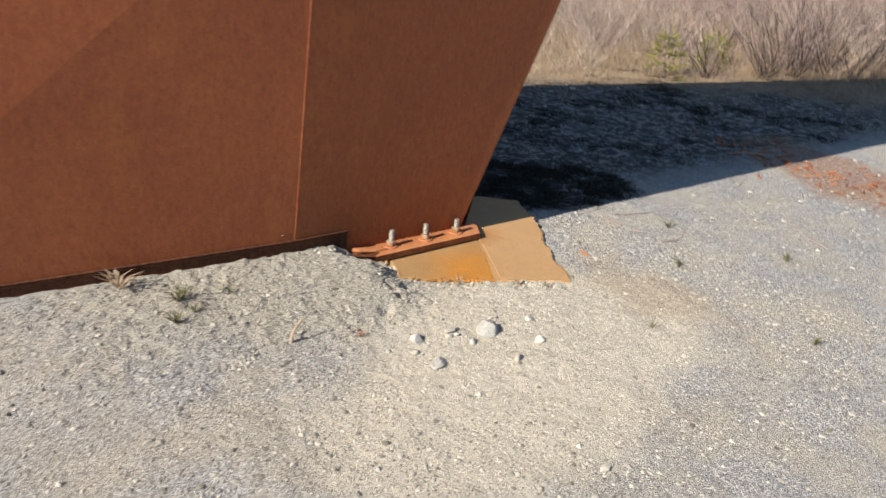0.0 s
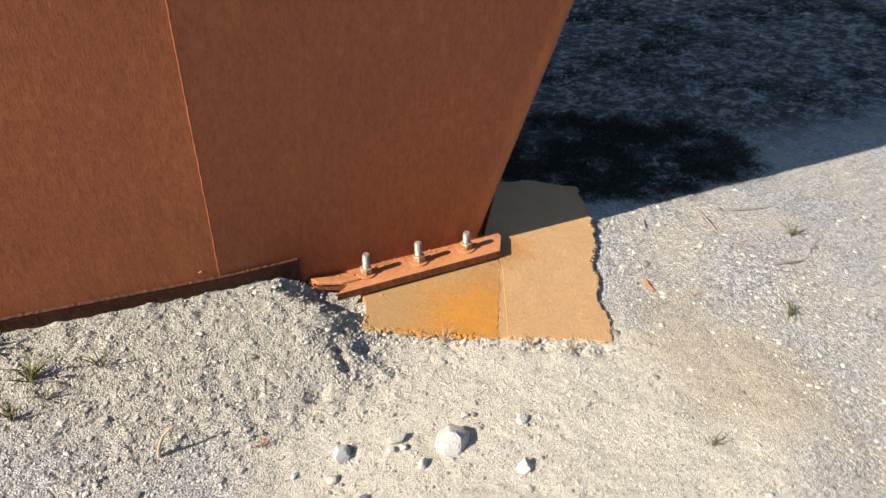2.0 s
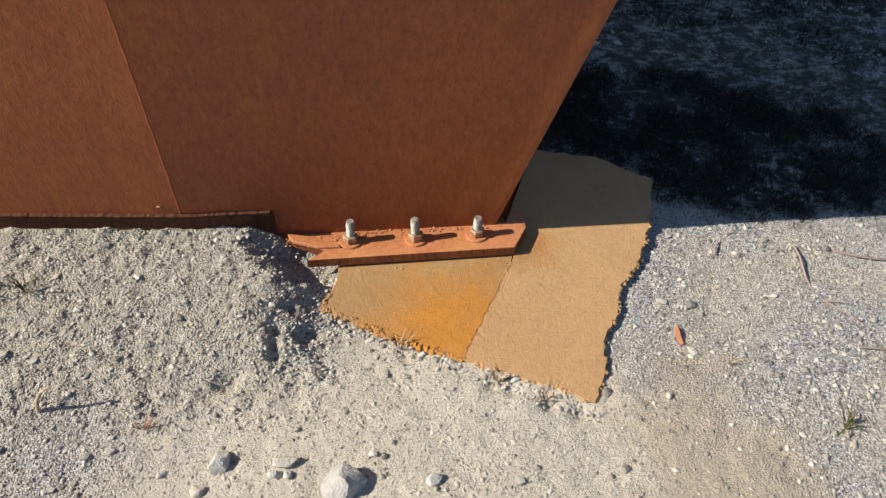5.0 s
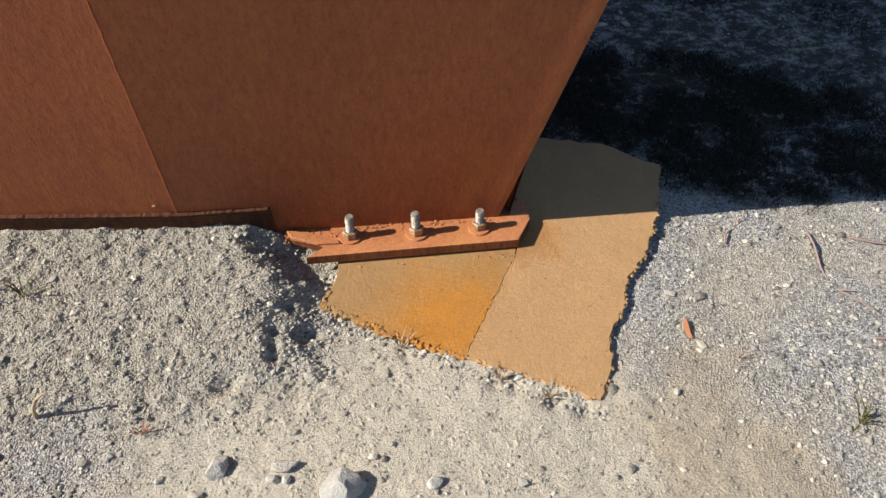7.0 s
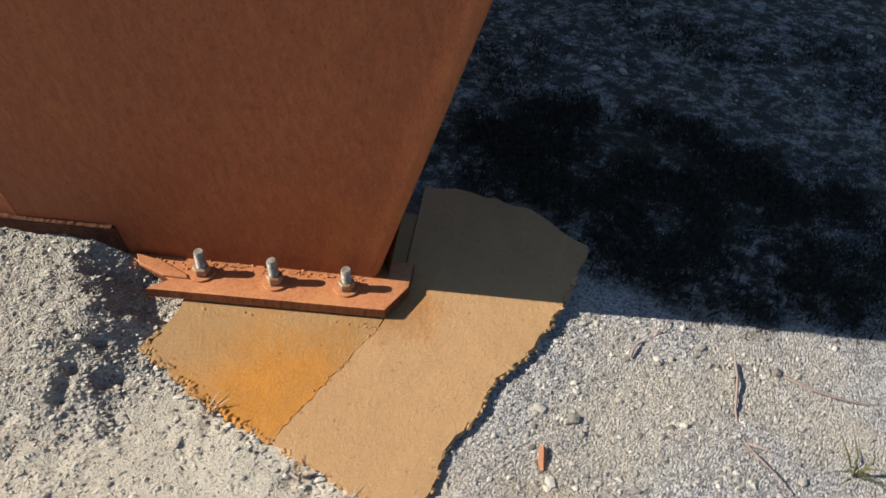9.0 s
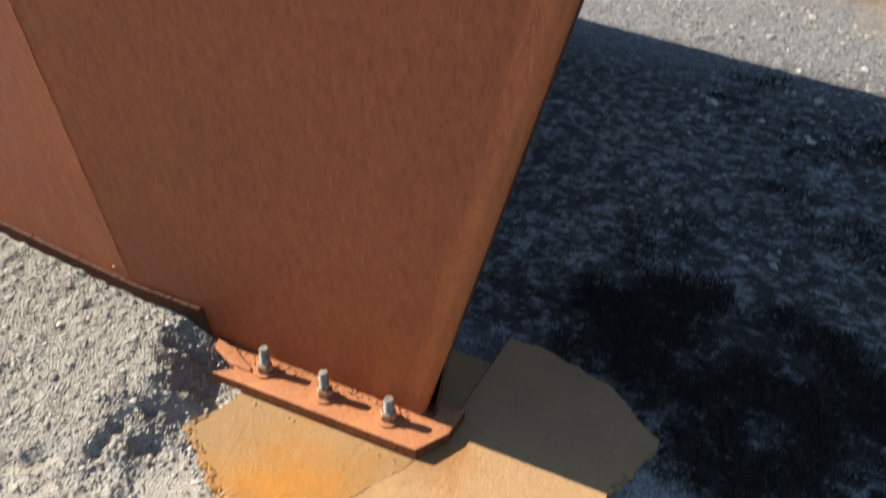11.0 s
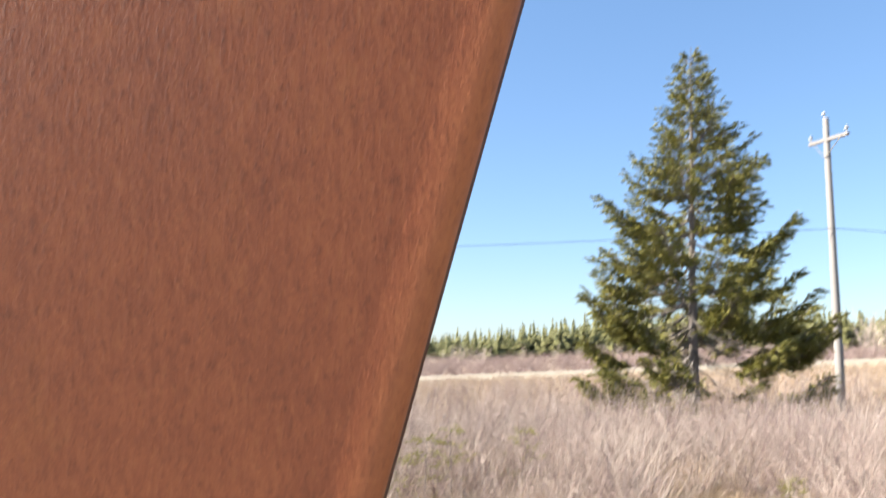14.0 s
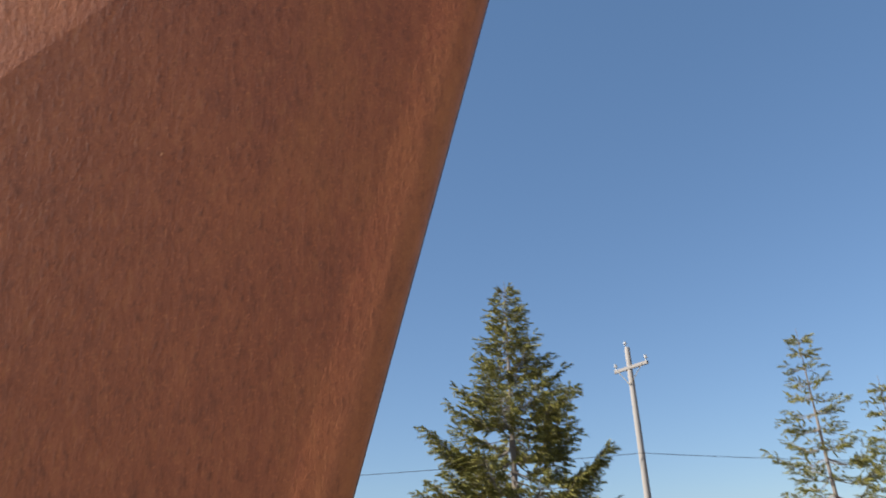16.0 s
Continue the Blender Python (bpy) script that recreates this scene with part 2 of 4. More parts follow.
    border = m.math("ADD", border, m.math("MULTIPLY", m.math("SUBTRACT", m.noise(0.9, 5, 0.65), 0.5), 2.6))
    verge = m.ramp(m.math("MULTIPLY", m.math("SUBTRACT", border, 4.3), 1.2), (0.0, 0.0), (0.8, 1.0))
    c = m.mix(verge, c, straw)
    leaf = m.ramp(m.near(2.95, -0.13, 0.38, 0.85, 1.9, -0.3), (0.0, 0.0), (0.4, 0.6))
    c = m.mix(leaf, c, m.ramp(m.noise(40, 4), (0.35, (0.20, 0.075, 0.035)), (0.65, (0.42, 0.24, 0.14))))
    coarse = m.noise(48, 5, 0.75)
    pock = m.ramp(m.noise(95, 3, 0.6), (0.30, -1.3), (0.42, 0.0))
    h = m.math("ADD", m.math("MULTIPLY", edge, m.mix(sandy, (0.7, 0.7, 0.7), (0.0, 0.0, 0.0))), m.math("MULTIPLY", fine, 0.8))
    h = m.math("ADD", m.math("ADD", h, m.math("MULTIPLY", coarse, m.mix(sandy, (0.5, 0.5, 0.5), (0.3, 0.3, 0.3)))), pock)
    return m.done(c, h, 0.8, 0.008)


GROUND = ground_material()


def tinted(name, dark, light, rough=0.8, scale=20.0, per="island"):
    m = Mat(name, rough, 0.0, 0.3)
    r = m.island() if per == "island" else m.rand()
    f = m.math("ADD", m.math("MULTIPLY", r, 0.7), m.math("MULTIPLY", m.noise(scale, 4), 0.3))
    return m.done(m.ramp(f, (0.15, dark), (0.85, light)), m.noise(scale * 3, 3), 0.3, 0.004)


PEBBLE = tinted("pebble", (0.15, 0.135, 0.112), (0.57, 0.53, 0.45), 0.85, 90)


def stone_material():
    m = Mat("field_stone", 0.85, 0.0, 0.3)
    c = m.ramp(m.rand(), (0.1, (0.40, 0.385, 0.35)), (0.5, (0.54, 0.52, 0.47)), (0.9, (0.46, 0.40, 0.33)))
    c = m.mix(m.ramp(m.noise(45, 6, 0.75), (0.48, 0.0), (0.7, 0.45)), c, (0.22, 0.215, 0.20))
    c = m.mix(m.ramp(m.noise(150, 3, 0.7), (0.55, 0.0), (0.7, 0.6)), c, (0.58, 0.55, 0.49))
    return m.done(c, m.math("ADD", m.noise(70, 6, 0.75), m.noise(260, 3)), 0.6, 0.006)


STONE = stone_material()

STRAW = tinted("dead_grass", (0.21, 0.145, 0.092), (0.53, 0.405, 0.275), 0.75, 6)
TWIG = tinted("bare_twig", (0.13, 0.088, 0.076), (0.40, 0.30, 0.265), 0.8, 6)
PALE_TWIG = tinted("sun_bleached_twig", (0.26, 0.205, 0.17), (0.60, 0.50, 0.42), 0.8, 6)
NEEDLE = tinted("spruce_needles", (0.038, 0.046, 0.012), (0.29, 0.26, 0.055), 0.6, 3)
YOUNG_NEEDLE = tinted("young_spruce_needles", (0.11, 0.115, 0.025), (0.38, 0.34, 0.10), 0.6, 6)
# lighter than the near needles: haze of distance mixed into the colour
FAR_NEEDLE = tinted("far_spruce_needles", (0.085, 0.092, 0.036), (0.25, 0.235, 0.095), 0.7, 0.3)
BARK = tinted("grey_bark", (0.12, 0.10, 0.085), (0.24, 0.21, 0.185), 0.9, 12)
POLE_WOOD = tinted("silvered_pole_wood", (0.17, 0.157, 0.147), (0.27, 0.25, 0.235), 0.85, 8)
PORCELAIN = tinted("grey_porcelain", (0.28, 0.28, 0.28), (0.4, 0.4, 0.4), 0.3, 8)
WIRE = tinted("black_cable", (0.03, 0.03, 0.035), (0.05, 0.05, 0.055), 0.6, 8)
DIRT_ROAD = tinted("pale_dirt", (0.27, 0.235, 0.18), (0.36, 0.32, 0.25), 0.95, 0.6)
SHADE_MOSS = tinted("black_shade_moss", (0.010, 0.010, 0.007), (0.05, 0.042, 0.026), 0.95, 30)
LEAF = tinted("dry_leaf", (0.20, 0.07, 0.035), (0.36, 0.16, 0.08), 0.7, 60, "object")
GREEN = tinted("weed_leaf", (0.045, 0.05, 0.018), (0.15, 0.135, 0.05), 0.7, 60)

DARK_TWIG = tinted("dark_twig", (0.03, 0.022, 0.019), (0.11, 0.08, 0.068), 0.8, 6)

# ---- mesh helpers ----


def mesh_of(name, verts, faces, material, smooth=False):
    me = bpy.data.meshes.new(name)
    me.from_pydata(verts, [], faces)
    me.materials.append(material)
    if smooth:
        me.polygons.foreach_set("use_smooth", [True] * len(me.polygons))
    me.update()
    return me


def part(name, bm, material, parent, label="", smooth=False):
    """Links a bmesh as one mesh object under a thing or a part."""
    me = bpy.data.meshes.new(name)
    bmesh.ops.recalc_face_normals(bm, faces=bm.faces)
    bm.to_mesh(me)
    bm.free()
    me.materials.append(material)
    if smooth:
        me.polygons.foreach_set("use_smooth", [True] * len(me.polygons))
    ob = new(name, me)
    ob.parent = parent
    return tagged(ob, label)


def thing(name, label, category, group="", at=(0, 0, 0), kind=""):
    ob = new(name)
    ob.location = at
    return tagged(ob, label, category, group, kind)


def prism(points, z0, z1, bevel=0.0, segments=1):
    """A slab over an outline; z1 may be a function of (x, y)."""
    bm = bmesh.new()
    top = z1 if callable(z1) else (lambda x, y: z1)
    lower = [bm.verts.new((x, y, z0)) for x, y in points]
    upper = [bm.verts.new((x, y, top(x, y))) for x, y in points]
    bm.faces.new(upper)
    bm.faces.new(lower[::-1])
    n = len(points)
    for i in range(n):
        bm.faces.new((lower[i], lower[(i + 1) % n], upper[(i + 1) % n], upper[i]))
    if bevel:
        edges = [e for e in bm.edges if all(v in upper for v in e.verts)]
        bmesh.ops.bevel(bm, geom=edges, offset=bevel, segments=segments, affect="EDGES", profile=0.6)
    return bm


def turned(profile, sides, at=(0, 0, 0), turn=0.0):
    """A solid turned round z from (radius, z) pairs."""
    bm = bmesh.new()
    rings = []
    for r, z in profile:
        rings.append([bm.verts.new((at[0] + r * math.cos(turn + 2 * math.pi * i / sides),
                                    at[1] + r * math.sin(turn + 2 * math.pi * i / sides), at[2] + z)) for i in range(sides)])
    for a, b in zip(rings, rings[1:]):
        for i in range(sides):
            bm.faces.new((a[i], a[(i + 1) % sides], b[(i + 1) % sides], b[i]))
    bm.faces.new(rings[0][::-1])
    bm.faces.new(rings[-1])
    return bm


def tube(points, radii, sides, verts, faces):
    """Adds a tapering tube along points to a list of vertices and faces."""
    start = len(verts)
    for i, (p, r) in enumerate(zip(points, radii)):
        d = (points[min(i + 1, len(points) - 1)] - points[max(i - 1, 0)]).normalized()
        u = d.orthogonal().normalized()
        v = d.cross(u)
        for k in range(sides):
            a = 2 * math.pi * k / sides
            verts.append(tuple(p + r * (math.cos(a) * u + math.sin(a) * v)))
    for i in range(len(points) - 1):
        for k in range(sides):
            a, b = start + i * sides + k, start + i * sides + (k + 1) % sides
            faces.append((a, b, b + sides, a + sides))


# ---- ground ----


def smooth_step(a, b, v):
    t = np.clip((np.asarray(v, float) - a) / (b - a), 0, 1)
    return t * t * (3 - 2 * t)


def height(x, y):
    """The lie of the land: a heap of grit against the wall, a hollow by the footing, a gentle rise far off."""
    x, y = np.asarray(x, float), np.asarray(y, float)
    z = -0.022 - 0.045 * smooth_step(0.6, 4.0, y)
    lip = -0.085 - 0.07 * smooth_step(-0.14, -0.02, y) - 0.05 * smooth_step(-0.24, -0.42, y) + 0.010 * np.sin(31 * y) + 0.008 * np.sin(74 * y)
    heap = smooth_step(-0.06, 0.13, lip - x) * smooth_step(-0.66, -0.03, y) * smooth_step(0.5, 0.2, y)
    z = z + 0.094 * heap + 0.022 * smooth_step(-0.3, -1.0, x) * np.exp(-((y + 0.55) / 0.35) ** 2)
    z = z + 0.012 * np.exp(-((x - 0.1) ** 2 + (y + 0.75) ** 2) / 0.12)
    far = smooth_step(14, 60, y)
    z = z + far * (0.25 + np.clip(0.05 * x, -0.8, 1.6)) + 2.2 * smooth_step(80, 260, y)
    return z


# small pits where water has cut the heap: x, y, radius, depth
PITS = ((-0.225, -0.055, 0.014, 0.03), (-0.135, -0.135, 0.016, 0.035), (-0.165, -0.32, 0.013, 0.034), (-0.16, -0.345, 0.013, 0.034),
        (-0.165, -0.285, 0.012, 0.028), (-0.255, -0.42, 0.024, 0.034), (-0.235, -0.40, 0.018, 0.02), (-0.115, -0.09, 0.02, 0.035),
        (-0.085, -0.27, 0.016, 0.032), (-0.105, -0.295, 0.014, 0.026), (-0.14, -0.215, 0.012, 0.026), (0.32, -0.43, 0.02, 0.02),
        (0.435, -0.485, 0.02, 0.024), (0.36, -0.445, 0.016, 0.018), (0.50, -0.51, 0.02, 0.022), (0.13, -0.335, 0.02, 0.014))


def roughness(x, y):
    p = Vector((x, y, 0))
    heap = 1.0 if (x < -0.03 and -0.5 < y < 0.1) else 0.0
    z = 0.006 * noise.noise(p * 5) + 0.004 * noise.noise(p * 14) + (0.0025 + 0.003 * heap) * noise.noise(p * 33) + 0.010 * heap * max(0, noise.noise(p * 19)) + (0.002 + 0.001 * heap) * noise.noise(p * 61) + 0.0005 * noise.noise(p * 120)
    if -0.4 < x < 0.6 and -0.7 < y < 0.1:
        z -= 0.62 * sum(d * math.exp(-((x - px) ** 2 + (y - py) ** 2) / r ** 2) for px, py, r, d in PITS)
    return z


def ground_z(x, y):
    return float(height(x, y)) + roughness(x, y)


def graded(lo, fine_lo, fine_hi, hi, step):
    mid = list(np.arange(fine_lo, fine_hi + 1e-6, step))
    out, s, v = [], step, fine_hi
    while v < hi:
        s *= 1.09
        v += s
        out.append(v)
    left, s, v = [], step, fine_lo
    while v > lo:
        s *= 1.09
        v -= s
        left.append(v)
    return np.array(left[::-1] + mid + out)


def build_ground():
    xs, ys = graded(-2500, -1.1, 1.1, 2500, 0.007), graded(-2500, -1.0, 0.3, 3500, 0.007)
    gx, gy = np.meshgrid(xs, ys)
    gz = height(gx, gy)
    for i in range(gx.shape[0]):
        if -3 < ys[i] < 7:
            for j in range(gx.shape[1]):
                if -4 < xs[j] < 7:
                    gz[i, j] += roughness(xs[j], ys[i])
    ny, nx = gx.shape
    verts = np.stack([gx, gy, gz], -1).reshape(-1, 3)
    idx = np.arange(nx * ny).reshape(ny, nx)
    faces = np.stack([idx[:-1, :-1], idx[:-1, 1:], idx[1:, 1:], idx[1:, :-1]], -1).reshape(-1, 4)
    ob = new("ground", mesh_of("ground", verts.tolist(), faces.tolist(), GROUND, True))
    return tagged(ob, "pale crushed gravel ground with sand, moss, painted shade and dry verge", "ground", kind="structure")


build_ground()

# ---- the steel monument ----
SEAM, TOP = -0.405, 4.6
FLECKS = ((0.248, 1.420, 0.9), (0.263, 1.444, 0.8), (0.596, 2.138, 0.7), (0.788, 2.289, 0.5), (0.468, 2.133, 0.4))   # weld spatter on the front: x, z, size


def front(x, z):
    """The y of the folded front of the monument."""
    y = 0.046 + 0.03 * x - 0.16 * z
    y += 0.085 * max(0.0, SEAM - x)                     # the panel beyond the seam is turned back
    return y + 0.05 * max(0.0, z - 0.867 * x - 1.806)            # the upper panel is turned back along a diagonal fold


def right_edge(z):
    return 0.3865 + 0.297 * (z - 0.05)


def left_edge(z):
    return -2.7 - 0.1 * z


def clipped(poly, a, b, c):
    """The part of a polygon in x, z where a x + b z + c >= 0."""
    out = []
    for (p, q) in zip(poly, poly[1:] + poly[:1]):
        dp, dq = a * p[0] + b * p[1] + c, a * q[0] + b * q[1] + c
        if dp >= 0:
            out.append(p)
        if dp * dq < 0:
            t = dp / (dp - dq)
            out.append((p[0] + t * (q[0] - p[0]), p[1] + t * (q[1] - p[1])))
    return out


def plate_from(poly, thick=0.012):
    bm = bmesh.new()
    f = [bm.verts.new((x, front(x, z), z)) for x, z in poly]
    mx, mz = sum(p[0] for p in poly) / len(poly), sum(p[1] for p in poly) / len(poly)
    b = [bm.verts.new((x + 0.01 * (mx - x), front(x, z) + thick, z + 0.01 * (mz - z))) for x, z in poly]
    bm.faces.new(f)
    bm.faces.new(b[::-1])
    n = len(poly)
    for i in range(n):
        bm.faces.new((f[i], b[i], b[(i + 1) % n], f[(i + 1) % n]))
    return bm


def back_edge(z):
    return Vector((-0.9 + 0.3 * z, 3.157 - 0.60 * z, z))


def build_monument():
    mon = thing("steel_monument", "tall folded monument of rust-brown weathered steel", "monument")
    z0, R = 0.028, 0.055
    outline = [(left_edge(z0), z0), (right_edge(z0) - R, z0), (right_edge(TOP) - R, TOP), (left_edge(TOP), TOP)]
    lower = clipped(outline, 0.867, -1, 1.806)
    part("front_panel", plate_from(clipped(lower, 1, 0, -SEAM)), WALL_STEEL, mon)
    part("side_panel", plate_from(clipped(lower, -1, 0, SEAM)), WALL_STEEL, mon)
    upper = clipped(outline, -0.867, 1, -1.806)
    part("upper_panel", plate_from(clipped(upper, 1, 0, -SEAM)), WALL_STEEL, mon)
    part("upper_panel", plate_from(clipped(upper, -1, 0, SEAM)), WALL_STEEL, mon)
    # rounded corner along the leaning edge, then the far side
    bm = bmesh.new()
    rows, strips = [], []
    for k in range(25):
        z = z0 + (TOP - z0) * k / 24
        x = right_edge(z) - R
        y = front(x, z)
        b = back_edge(z)
        row = []
        low = -0.09 if k == 0 else z                        # carried down past the base plate
        r = 0.018                                           # the strip bends out a hair, then rolls over
        for i in range(5):
            d = (R - r) * i / 4
            row.append(bm.verts.new((x + d, y - 0.1 * d * d, z)))
        ey = y - 0.1 * (R - r) ** 2
        for i in range(1, 9):
            a = math.pi / 2 * i / 8
            row.append(bm.verts.new((x + R - r + r * math.sin(a), ey + r * (1 - math.cos(a)), z)))
        ex, ey = x + R, ey + r
        strips.append([(ex, ey, low), (ex, ey + 0.02, low), (b.x, b.y, low)])
        rows.append(row)
    for a, b in zip(rows, rows[1:]):
        for i in range(12):
            bm.faces.new((a[i], a[i + 1], b[i + 1], b[i]))
    part("bent_edge", bm, WALL_STEEL, mon, smooth=True)
    # the edge return's shade is put into its darker steel
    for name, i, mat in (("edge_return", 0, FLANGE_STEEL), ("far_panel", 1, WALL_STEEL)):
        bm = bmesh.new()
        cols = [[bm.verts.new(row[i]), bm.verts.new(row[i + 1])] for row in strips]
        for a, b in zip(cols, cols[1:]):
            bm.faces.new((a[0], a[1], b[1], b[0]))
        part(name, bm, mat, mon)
    bm = bmesh.new()
    rows = []
    for k in range(9):
        z = z0 + (TOP - z0) * k / 8
        lx = left_edge(z)
        z = -0.15 if k == 0 else z
        rows.append([bm.verts.new(back_edge(z)), bm.verts.new((lx, 2.7 - 0.45 * z, z)), bm.verts.new((lx, front(lx, z), z))])
    for a, b in zip(rows, rows[1:]):
        for i in range(2):
            bm.faces.new((a[i], a[i + 1], b[i + 1], b[i]))
    part("back_panel", bm, WALL_STEEL, mon)
    bm = bmesh.new()
    bm.faces.new([bm.verts.new(p) for p in ((left_edge(TOP), front(left_edge(TOP), TOP), TOP - 0.002), (right_edge(TOP), front(right_edge(TOP), TOP), TOP - 0.002),
                                            tuple(back_edge(TOP)), (left_edge(TOP), 2.7 - 0.45 * TOP, TOP - 0.002))])
    part("top_panel", bm, WALL_STEEL, mon)
    # weld bead along the seam
    bm = bmesh.new()
    ring0 = None
    rng = random.Random(3)
    for k in range(120):
        z = 0.125 + (1.575 - 0.125) * k / 119
        x, y = SEAM + rng.uniform(-0.0008, 0.0008), front(SEAM, z)
        w, d = 0.0035 + rng.uniform(-0.0008, 0.0008), 0.0025 + rng.uniform(-0.001, 0.001)
        ring = [bm.verts.new((x - w, y + 0.002, z)), bm.verts.new((x - w * 0.4, y - d, z)), bm.verts.new((x + w * 0.4, y - d, z)), bm.verts.new((x + w, y + 0.002, z))]
        if ring0:
            for i in range(3):
                bm.faces.new((ring0[i], ring0[i + 1], ring[i + 1], ring[i]))
        ring0 = ring
    part("weld_seam", bm, WALL_STEEL, mon, smooth=True)
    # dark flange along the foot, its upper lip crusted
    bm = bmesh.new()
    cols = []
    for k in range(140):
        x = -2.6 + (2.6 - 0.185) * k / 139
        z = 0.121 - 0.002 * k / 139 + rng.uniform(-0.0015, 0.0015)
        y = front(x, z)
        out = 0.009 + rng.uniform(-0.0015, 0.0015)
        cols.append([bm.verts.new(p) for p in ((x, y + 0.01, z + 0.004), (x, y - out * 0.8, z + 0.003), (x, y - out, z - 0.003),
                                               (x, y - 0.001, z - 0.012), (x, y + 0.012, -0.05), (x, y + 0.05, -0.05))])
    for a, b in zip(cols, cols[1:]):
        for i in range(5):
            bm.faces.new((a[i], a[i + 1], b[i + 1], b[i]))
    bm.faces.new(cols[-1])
    part("foot_flange", bm, FLANGE_STEEL, mon, "dark steel flange")
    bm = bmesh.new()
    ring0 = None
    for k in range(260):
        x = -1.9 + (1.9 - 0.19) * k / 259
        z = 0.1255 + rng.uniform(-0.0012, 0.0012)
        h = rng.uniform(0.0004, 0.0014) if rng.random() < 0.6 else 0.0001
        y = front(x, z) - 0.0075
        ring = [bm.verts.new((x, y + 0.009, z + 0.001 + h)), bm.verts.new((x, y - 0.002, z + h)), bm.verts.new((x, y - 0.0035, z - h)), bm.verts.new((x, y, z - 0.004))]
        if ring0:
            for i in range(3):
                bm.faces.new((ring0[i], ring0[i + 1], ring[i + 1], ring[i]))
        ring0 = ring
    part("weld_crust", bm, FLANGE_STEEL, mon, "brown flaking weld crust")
    # base plate with its torn corner
    pts = [(-0.105, -0.0625), (0.414, -0.0375), (0.452, 0.037), (0.452, 0.11), (-0.15, 0.09), (-0.158, 0.02), (-0.125, 0.004), (-0.06, -0.03), (-0.085, -0.045)]
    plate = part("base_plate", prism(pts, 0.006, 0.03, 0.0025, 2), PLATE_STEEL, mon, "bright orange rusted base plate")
    plate.data.materials.append(PLATE_RIM)                 # rolled sides in darker rust, their shade put into the colour
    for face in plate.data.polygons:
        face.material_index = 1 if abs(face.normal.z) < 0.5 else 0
    flake = part("rust_flake", prism([(-0.16, 0.028), (-0.10, 0.018), (-0.03, -0.012), (-0.025, -0.022), (-0.08, -0.024), (-0.145, 0.0)], 0.031,
                                     lambda x, y: 0.036 + 0.05 * max(0, -0.05 - x), 0.0015), PLATE_STEEL, plate, "curled flake of rust")
    for i, (bx, by, tilt, top) in enumerate(((0.0, 0.0, 2.0, 0.1), (0.165, 0.001, -1.0, 0.096), (0.321, 0.01, 1.0, 0.096))):
        washer = turned([(0.027, 0.0305), (0.028, 0.032), (0.027, 0.035), (0.013, 0.0352)], 20, (bx, by, 0))
        part("washer", washer, PLATE_STEEL, plate)
        n0 = 0.0355
        nut = turned([(0.0165, n0), (0.0188, n0 + 0.002), (0.0188, n0 + 0.017), (0.0165, n0 + 0.0195)], 6, (bx, by, 0), 0.3 + i)
        part("nut", nut, RUSTY_NUT, plate, "zinc nut streaked with rust")
        prof = []
        z = n0 + 0.019
        while z < top - 0.004:
            prof += [(0.0112, z), (0.0102, z + 0.0012)]
            z += 0.0025
        prof += [(0.0108, top - 0.004), (0.0092, top)]
        bolt = part("bolt", turned(prof, 14, (bx, by, 0)), GALVANISED, plate, "grey galvanised threaded bolt")
        bolt.rotation_euler = (0, radians(tilt), 0)
    # scratches and a rust blister left on the skin
    bm = turned([(0.006, 0.0), (0.005, 0.004), (0.002, 0.006)], 8)
    bmesh.ops.rotate(bm, verts=bm.verts, matrix=Matrix.Rotation(radians(90), 3, "X"))
    bmesh.ops.scale(bm, verts=bm.verts, vec=(1.3, 1, 0.6))
    bmesh.ops.translate(bm, verts=bm.verts, vec=(-0.452, front(-0.452, 0.153) + 0.002, 0.153))
    part("weld_spatter", bm, RUSTY_NUT, mon)
    rng = random.Random(8)
    for fx, fz, fs in FLECKS:
        bm = turned([(0.0035, 0.0), (0.003, 0.0016), (0.001, 0.0024)], 7)
        for v in bm.verts:
            v.co.x, v.co.y = v.co.x * rng.uniform(0.7, 1.1), v.co.y * rng.uniform(1.2, 1.9)
        bmesh.ops.scale(bm, verts=bm.verts, vec=(fs, fs, fs))
        bmesh.ops.rotate(bm, verts=bm.verts, matrix=Matrix.Rotation(radians(90), 3, "X"))
        bmesh.ops.rotate(bm, verts=bm.verts, matrix=Matrix.Rotation(radians(25), 3, "Y"))
        bmesh.ops.translate(bm, verts=bm.verts, vec=(fx, front(fx, fz) + 0.001, fz))
        part("weld_spatter", bm, PLATE_STEEL, mon)
    return mon


GALVANISED, RUSTY_NUT = galvanised(), rusty_nut()
build_monument()

# ---- the concrete footing ----


def ragged(points, step, size, seed, close=False):
    """A broken line through points with uneven steps."""
    rng = random.Random(seed)
    out = []
    for p, q in zip(points, points[1:]):
        n = max(1, int(math.dist(p, q) / step))
        nx, ny = (q[1] - p[1]), -(q[0] - p[0])
        ln = math.hypot(nx, ny)
        for i in range(n):
            t = (i + (rng.uniform(-0.3, 0.3) if i else 0)) / n
            o = rng.uniform(-size, size) if i else 0
            out.append((p[0] + t * (q[0] - p[0]) + o * nx / ln, p[1] + t * (q[1] - p[1]) + o * ny / ln))
    return out + [points[-1]]


def slab_top(x, y):
    return 0.001 + 0.036 * y


